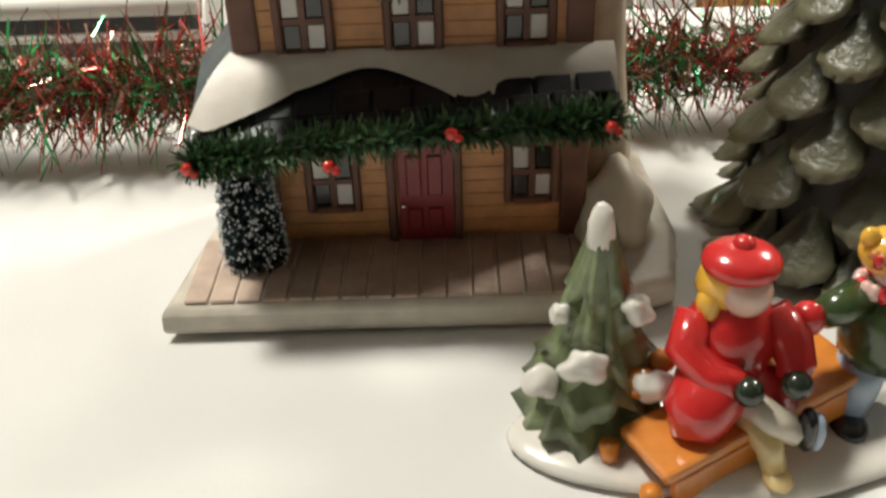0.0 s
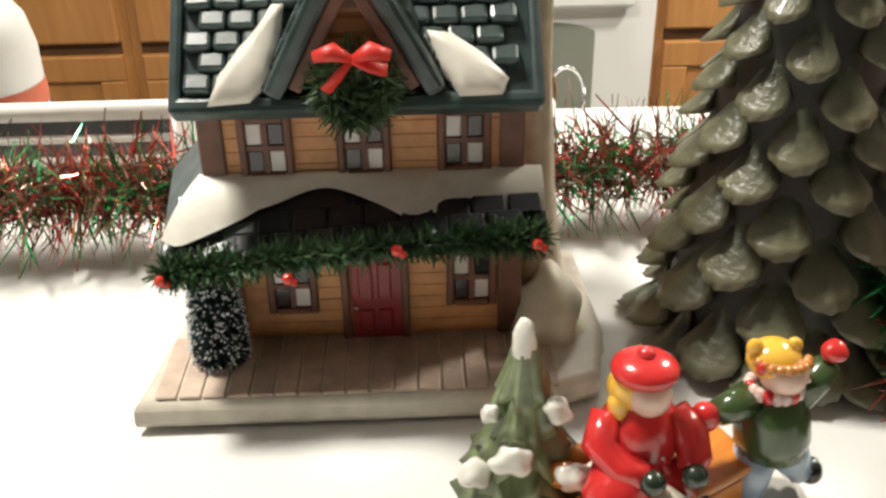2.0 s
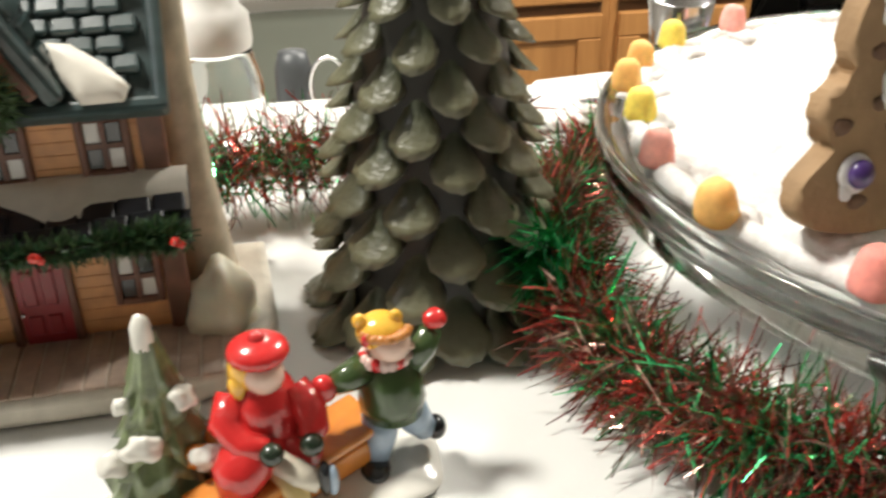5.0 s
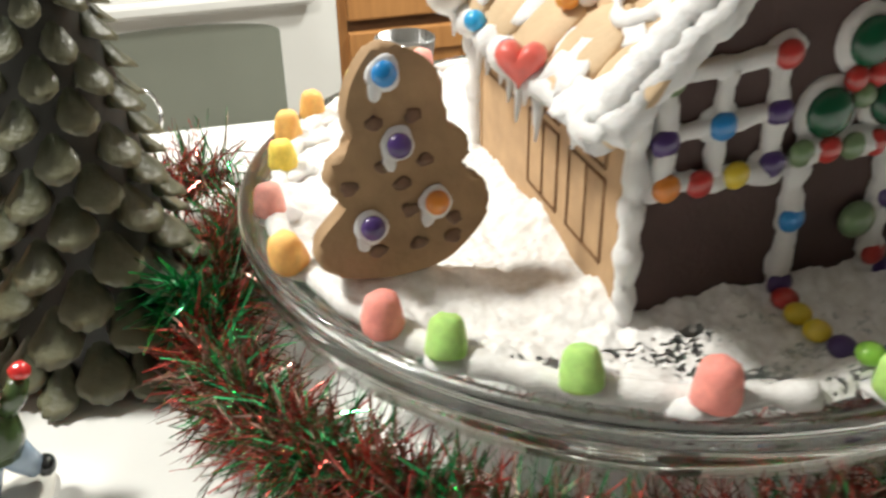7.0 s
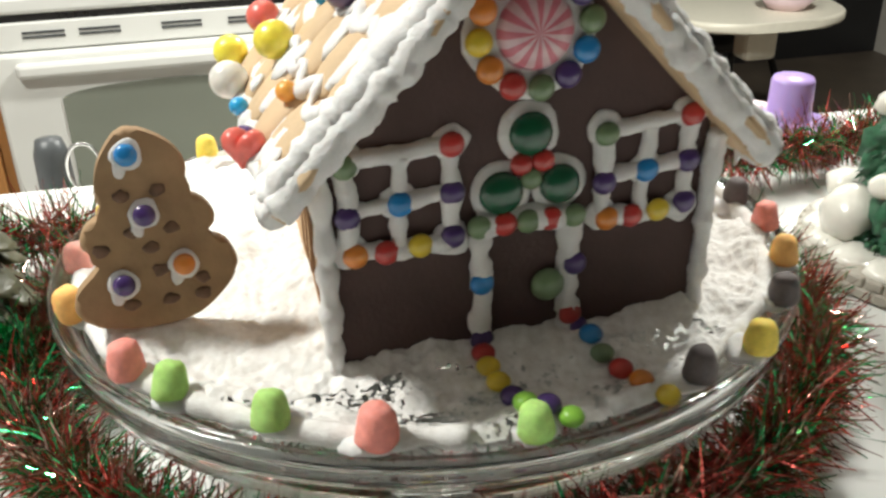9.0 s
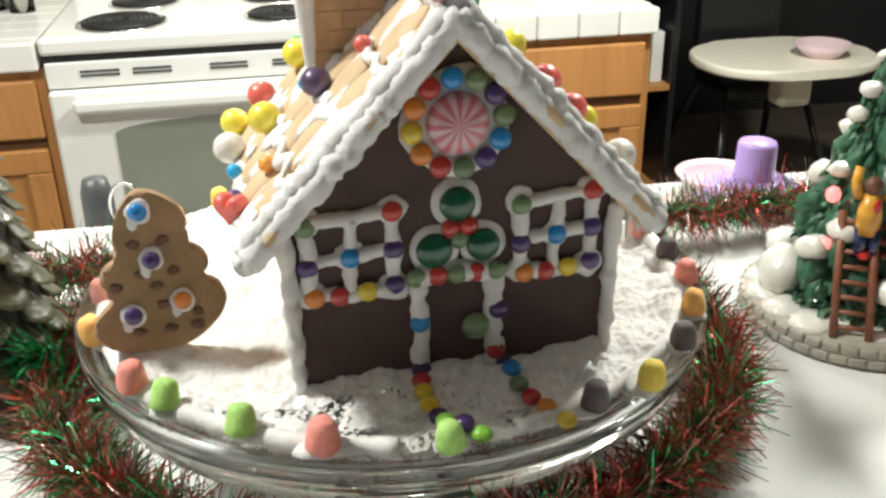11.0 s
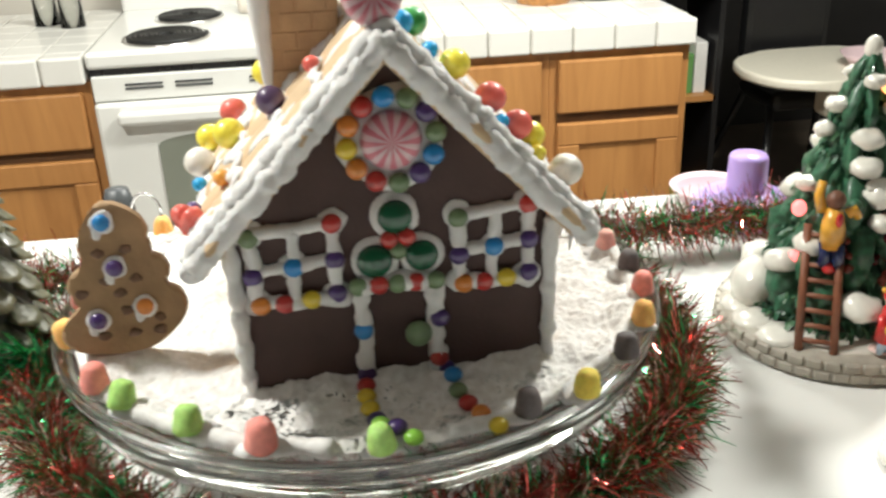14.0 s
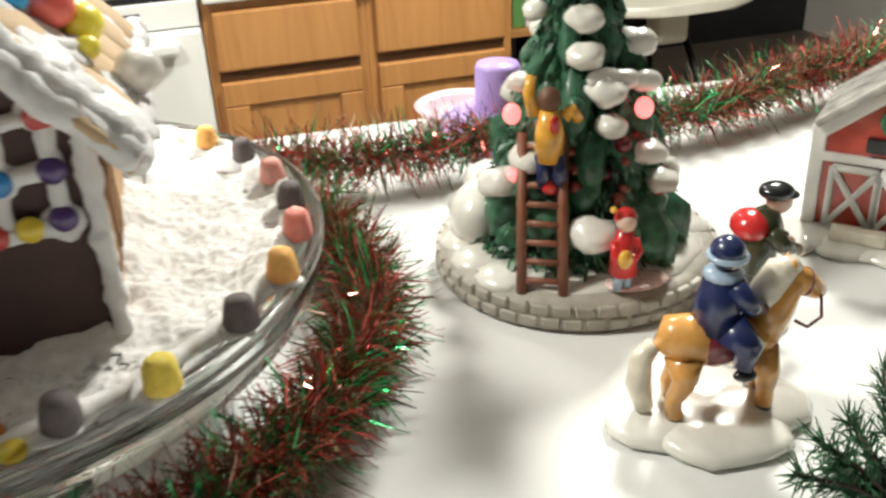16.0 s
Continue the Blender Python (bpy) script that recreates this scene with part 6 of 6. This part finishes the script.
# rider on a pony; the pony looks along its own x
bm, mi, done, cut = figure("pony_rider_figurine", pose(0.6835, 0.106, 0, 0, 0, -9) @ Matrix.Scale(0.95, 4), "glazed rider in a navy coat on a palomino pony")
for x, y, r in ((-0.016, 0, 0.026), (0.016, 0.002, 0.025), (0.0, -0.012, 0.026), (0.004, 0.012, 0.024)):
    ball(bm, (x, y, 0.002), r, (1.15, 0.85, 0.27), mi(M_snow), rough=0.18, seed=x * 90)
for x, y, z, r, k in ((-0.020, -0.007, 0.0, 0, 0), (-0.017, 0.007, 0.0, 0, 0), (0.019, -0.006, 0, 0, 1), (0.022, 0.007, 0, 0, 1)):
    top = Vector((x * 0.85, y * 0.75, 0.036))
    tube(bm, [top, Vector((x + (0.003 if k == 0 else 0), y, 0.025)), Vector((x + (-0.001 if k == 0 else 0), y, 0.017)), Vector((x, y, 0.009))], [0.0082 if k == 0 else 0.0066, 0.0052, 0.0037, 0.0038], 12, mi(M_horse))
    lathe(bm, [(0, 0.0055), (0.0040, 0.0055), (0.0034, 0.0100), (0, 0.0100)], 12, mi(M_black2), c=(x, y))
tube(bm, [(-0.026, 0, 0.038), (-0.021, 0, 0.042), (-0.012, 0, 0.041), (0.004, 0, 0.038), (0.017, 0, 0.041), (0.022, 0, 0.044)], [0.004, 0.0105, 0.0112, 0.0100, 0.0098, 0.005], 14, mi(M_horse))
tube(bm, [(0.016, 0, 0.042), (0.022, 0, 0.053), (0.026, 0, 0.062), (0.0285, 0, 0.066)], [0.0092, 0.0078, 0.0064, 0.0056], 14, mi(M_horse))
tube(bm, [(0.0255, 0, 0.0665), (0.032, 0, 0.0630), (0.038, 0, 0.0585), (0.040, 0, 0.0570)], [0.0056, 0.0058, 0.0044, 0.0034], 14, mi(M_horse))
for s in (-1, 1):
    lathe(bm, [(0.0022, 0), (0.0014, 0.004), (0, 0.0065)], 8, mi(M_horse), Matrix.Translation((0.0255, s * 0.003, 0.069)))
    ball(bm, (0.0310, s * 0.0043, 0.0645), 0.0009, mi=mi(M_black2), u=8, v=6)
tube(bm, [(0.029, 0, 0.0720), (0.022, 0, 0.0690), (0.0165, 0, 0.060), (0.0125, 0, 0.050)], [0.0036, 0.0066, 0.0068, 0.0040], 12, mi(M_mane))
tube(bm, [(-0.0285, 0, 0.041), (-0.0335, 0, 0.034), (-0.0340, 0, 0.022), (-0.031, 0, 0.010)], [0.0035, 0.0048, 0.0054, 0.0042], 12, mi(M_mane))
ball(bm, (-0.004, 0, 0.0405), 0.0125, (1.0, 1.0, 0.93), mi(M_maroon))
tube(bm, [(0.0330 + 0.0015 * math.sin(a), 0.0052 * math.cos(a), 0.0625 + 0.005 * math.sin(a)) for a in (2 * math.pi * k / 14 for k in range(15))], 0.0009, 6, mi(M_maroon))
tube(bm, [(0.0385, -0.004, 0.0580), (0.037, -0.009, 0.051), (0.031, -0.010, 0.0475), (0.026, -0.009, 0.0505)], 0.0007, 6, mi(M_maroon))
tube(bm, [(-0.002, 0, 0.047), (-0.002, 0, 0.058), (-0.001, 0, 0.068), (-0.001, 0, 0.0735)], [0.0120, 0.0100, 0.0086, 0.0042], 16, mi(M_navy))
ball(bm, (-0.002, 0, 0.0705), 0.0072, (1.15, 1.15, 0.45), mi(M_blue))
for s in (-1, 1):
    tube(bm, [(0.0, s * 0.0075, 0.069), (0.006, s * 0.010, 0.060), (0.013, s * 0.006, 0.056)], [0.0042, 0.0040, 0.0030], 10, mi(M_navy))
    tube(bm, [(-0.001, s * 0.008, 0.050), (0.006, s * 0.0130, 0.043), (0.004, s * 0.0135, 0.034)], [0.0078, 0.0064, 0.0042], 12, mi(M_navy))
    ball(bm, (0.0055, s * 0.0135, 0.030), 0.0034, (1.5, 0.9, 0.8), mi(M_black2))
    ball(bm, (0.010, s * 0.0125, 0.044), 0.0030, (1.2, 0.6, 0.7), mi(M_hair))
    tube(bm, [(0.0052, s * 0.0138, 0.032), (0.0062, s * 0.014, 0.025)], 0.0012, 6, mi(M_chrome))
ball(bm, (0.0, 0, 0.0785), 0.0062, mi=mi(M_skin))
ball(bm, (-0.001, 0, 0.0800), 0.0072, (1, 1, 0.95), mi(M_navy))
tube(bm, [(-0.001 + 0.0072 * math.cos(a), 0.0072 * math.sin(a), 0.0785) for a in (2 * math.pi * k / 16 for k in range(17))], 0.0014, 6, mi(M_blue))
done(bm)

# man in a cap, behind the pony
bm, mi, done, cut = figure("old_man_figurine", pose(0.738, 0.166, 0, 0, 0, -10), "glazed figurine of a man in black cap bending forward")
ball(bm, (0, 0, 0.001), 0.018, (1.2, 1, 0.22), mi(M_snow), rough=0.2)
for s in (-1, 1):
    tube(bm, [(0.0, s * 0.004, 0.028), (0.002, s * 0.0045, 0.016), (0.0, s * 0.005, 0.004)], [0.0058, 0.0046, 0.0036], 10, mi(M_olive))
tube(bm, [(-0.001, 0, 0.024), (-0.001, 0, 0.038), (0.003, 0, 0.052), (0.006, 0, 0.057)], [0.0100, 0.0105, 0.0088, 0.0040], 14, mi(M_olive))
ball(bm, (-0.0035, 0, 0.050), 0.0100, (0.95, 1.05, 0.72), mi(M_red))
for s in (-1, 1):
    tube(bm, [(0.002, s * 0.009, 0.050), (0.009, s * 0.010, 0.042), (0.017, s * 0.006, 0.038)], [0.0042, 0.0038, 0.0030], 10, mi(M_olive))
    ball(bm, (0.0185, s * 0.005, 0.037), 0.0028, mi=mi(M_skin))
ball(bm, (0.0085, 0, 0.0605), 0.0060, (1, 0.95, 1), mi(M_skin))
ball(bm, (0.0065, 0, 0.0655), 0.0070, (1.15, 1.05, 0.60), mi(M_black2))
ball(bm, (0.0125, 0, 0.0635), 0.0048, (1.0, 1.1, 0.3), mi(M_black2))
done(bm)

# little red and white barn
barn = thing("toy_barn", pose(0.843, 0.212, 0, 0, 0, -47), "small glazed red and white barn with snowy roof", "model barn")
bw, be, ba, bd = 0.032, 0.062, 0.088, 0.05
bm = B()
for k in range(7):
    ball(bm, (-0.035 + 0.012 * k, -0.012 + 0.004 * (k % 2), 0.001), 0.017, (1.1, 1.2, 0.28), rough=0.2, seed=k)
part("base", bm, M_snow, barn, "glazed snow base")
bm = B()
slab(bm, [(-bw, 0.003), (bw, 0.003), (bw, be), (0, ba), (-bw, be)], 0.0, bd, axis="y", bevel=0.001)
part("wall", bm, M_barnred, barn)
for s in (-1, 1):
    bm = B()
    box(bm, (s * bw - 0.0045, -0.0018, 0.003), (s * bw + 0.003, 0.003, be), 0.0008)
    part("corner_post", bm, M_barnwhite, barn)
    ang = math.atan2(ba - be, bw)
    m = Matrix.Translation((0, 0, ba + 0.002)) @ Matrix.Rotation(s * ang, 4, "Y")
    bm = B()
    box(bm, (0 if s > 0 else -0.044, -0.007, -0.001), (0.044 if s > 0 else 0, bd + 0.004, 0.0030), 0.0012, m=m)
    wob(bm, 0.0006, 150)
    part("roof", bm, M_barnroof, barn, "worn grey-white snowy roof")
    bm = B()
    box(bm, (0 if s > 0 else -0.044, -0.004, -0.008), (0.044 if s > 0 else 0, 0.001, -0.001), 0.0008, m=m)
    part("bargeboard", bm, M_barnwhite, barn)
bm = B()
box(bm, (-bw, -0.0022, 0.042), (bw, 0.001, 0.047), 0.0006)
part("band", bm, M_barnwhite, barn)
for x in (-0.012, 0.012):
    dp = B()
    box(dp, (x - 0.0115, -0.0024, 0.006), (x + 0.0115, 0.001, 0.040), 0.0006)
    dd = part("barn_door", dp, M_barnred, barn)
    for a, b in (((-0.0115, 0.006), (-0.0115, 0.040)), ((0.0115, 0.006), (0.0115, 0.040)), ((-0.0115, 0.006), (0.0115, 0.006)), ((-0.0115, 0.040), (0.0115, 0.040)), ((-0.0115, 0.006), (0.0115, 0.040)), ((-0.0115, 0.040), (0.0115, 0.006))):
        bm = B()
        tube(bm, [(x + a[0], -0.0032, a[1]), (x + b[0], -0.0032, b[1])], 0.0023, 4)
        part("brace", bm, M_barnwhite, dd)
bm = B()
box(bm, (-0.009, -0.0035, 0.050), (0.016, 0.001, 0.058), 0.0008)
part("hay_door", bm, M_black2, barn)
bm = B()
tube(bm, [(0.004 + 0.006 * math.cos(a), -0.004, 0.068 + 0.006 * math.sin(a)) for a in (2 * math.pi * k / 14 for k in range(15))], 0.0026, 7)
part("wreath", bm, M_xpine, barn)
bm = B()
ball(bm, (0.004, -0.006, 0.061), 0.0028, (1.5, 0.7, 0.9))
part("bow", bm, M_berry, barn)
bm = B()
box(bm, (-0.018, -0.020, 0.005), (0.010, -0.012, 0.012), 0.001)
part("trough", bm, M_mane, barn)


# ---- loose pine sprigs ----
def sprig(m, label, ln=0.055, n=7, dens=170, rad=0.011):
    ob = thing("pine_sprig", m, label, "pine sprig", "pine sprigs")
    bm = B()
    rows = []
    for k in range(n):
        a = math.radians(-60 + 120 * k / (n - 1))
        d = Vector((math.sin(a) * 0.8, math.cos(a) * 0.5, 0.42 + 0.22 * math.sin(k * 2.1))).normalized()
        tip = d * ln * (0.75 + 0.25 * math.sin(k * 1.7 + 1))
        tube(bm, [(0, 0, 0.002), tip * 0.5 + Vector((0, 0, 0.003)), tip], [0.0012, 0.0010, 0.0005], 5)
        for q in range(dens):
            t = random.uniform(0.15, 1)
            p = tip * t
            rows.append((p, p + (rnd_dir() + d * 0.9).normalized() * rad * random.uniform(0.6, 1.1), 0.0008, 0, 0))
    part("twig", bm, M_wire, ob)
    strips("needles", rows, [M_needlel], ob)
    return ob


sprig(pose(0.715, 0.036, 0.001, 0, 0, 10), "green artificial pine sprig lying on the white cloth", 0.050)
sprig(pose(0.764, 0.042, 0.001, 0, 0, -10), "green artificial pine sprig lying on the white cloth", 0.048)
sprig(pose(0.600, 0.042, 0.001, 0, 0, 0), "dark green pine sprig tips on the white cloth", 0.030, 5, 40, 0.006)
sp = thing("tinsel_tuft", pose(0.190, 0.250, 0.034), "bright green tinsel tuft sticking out beside the wax tree", "garland", "tinsel garlands")
rows = []
for k in range(150):
    d = (rnd_dir() + Vector((-0.5, -0.6, 0.1))).normalized()
    rows.append((Vector((0, 0, 0)) + rnd_dir() * 0.006, d * random.uniform(0.015, 0.034), 0.0013, 0.001, 0))
strips("tinsel", rows, [T_green], sp)

# ---- household things along the back of the bar ----
cup = thing("lilac_cup", pose(0.712, 0.440, 0), "lilac plastic baby cup with a domed lid and round cap", "cup")
bm = B()
lathe(bm, [(0, 0), (0.042, 0), (0.045, 0.004), (0.043, 0.012), (0.034, 0.018), (0.020, 0.022), (0, 0.023)], 36)
part("lid", bm, M_lilac, cup)
bm = B()
lathe(bm, [(0.0165, 0.020), (0.0158, 0.050), (0.0145, 0.053), (0, 0.0535)], 28)
part("cap", bm, M_lilac, cup)
bm = B()
lathe(bm, [(0, 0.0), (0.035, 0), (0.047, 0.018), (0.052, 0.023), (0.050, 0.024), (0.042, 0.018), (0.033, 0.004), (0, 0.003)], 36)
solo("pink_bowl", bm, M_pinkp, pose(0.696, 0.470, 0.0) @ Matrix.Scale(0.70, 4), "pale pink plastic bowl behind the lilac cup", "bowl")

bot = thing("baby_bottle", pose(0.073, 0.440, 0), "clear plastic bottle with a white cap", "bottle")
bm = B()
lathe(bm, [(0, 0.001), (0.021, 0.001), (0.023, 0.006), (0.0225, 0.040), (0.018, 0.058), (0.016, 0.062), (0.0145, 0.062), (0.0165, 0.056), (0.021, 0.040), (0.021, 0.007), (0.019, 0.004), (0, 0.004)], 32)
bg = part("flask", bm, M_glass, bot)
bg.visible_shadow = False
bm = B()
lathe(bm, [(0.0185, 0.060), (0.0190, 0.063), (0.0185, 0.076), (0.0150, 0.080), (0.0100, 0.090), (0.0100, 0.100), (0.006, 0.106), (0, 0.107)], 32)
part("cap", bm, M_white, bot)

bm = B()
lathe(bm, [(0, 0), (0.016, 0), (0.015, 0.03), (0.019, 0.062), (0.018, 0.063), (0.0135, 0.03), (0.014, 0.003), (0, 0.003)], 24)
solo("metal_tumbler", bm, M_chrome, pose(0.335, 0.462, 0), "small shiny silver metal tumbler", "tumbler")
bm = B()
slab(bm, [(-0.05, -0.03), (0.045, -0.035), (0.055, 0.02), (0.02, 0.04), (-0.03, 0.035), (-0.055, 0.0)], 0.0, 0.008, bevel=0.003)
bd_ = thing("white_board", pose(0.290, 0.462, 0), "white plastic board with a slot handle", "board")
part("plate", bm, M_white, bd_)
bm = B()
ball(bm, (-0.005, -0.008, 0.008), 0.008, (1.3, 0.55, 0.08))
part("slot", bm, M_grey, bd_)

tray = thing("white_rack", pose(-0.205, 0.418, 0), "white plastic rack with rails behind the tinsel", "rack")
for z, y, r in ((0.041, 0.0, 0.0050), (0.0285, -0.004, 0.0022), (0.018, -0.006, 0.0025)):
    bm = B()
    tube(bm, [(-0.25, y, z), (0.112, y, z)], r, 8)
    part("rail", bm, M_white, tray)
bm = B()
box(bm, (-0.25, 0.006, 0.0), (0.11, 0.010, 0.036), 0.001)
part("back_panel", bm, M_grey, tray)
for x in (-0.25, 0.115):
    bm = B()
    slab(bm, [(-0.03, 0.0), (0.012, 0.0), (0.012, 0.046), (-0.004, 0.046)], x, x + 0.012, axis="x", bevel=0.002)
    part("end_panel", bm, M_white, tray)
jug = thing("white_jug", pose(-0.201, 0.462, 0), "white plastic jug with a printed orange and blue label", "bottle")
bm = B()
lathe(bm, [(0, 0), (0.030, 0), (0.033, 0.004), (0.033, 0.060), (0.030, 0.075), (0.018, 0.092), (0.011, 0.097), (0.011, 0.108), (0, 0.109)], 32)
part("body", bm, M_white, jug)
for z0, z1, q in ((0.030, 0.042, M_label), (0.016, 0.029, M_labelb)):
    bm = B()
    lathe(bm, [(0.0334, z0), (0.0336, (z0 + z1) / 2), (0.0334, z1)], 32)
    part("label", bm, q, jug)
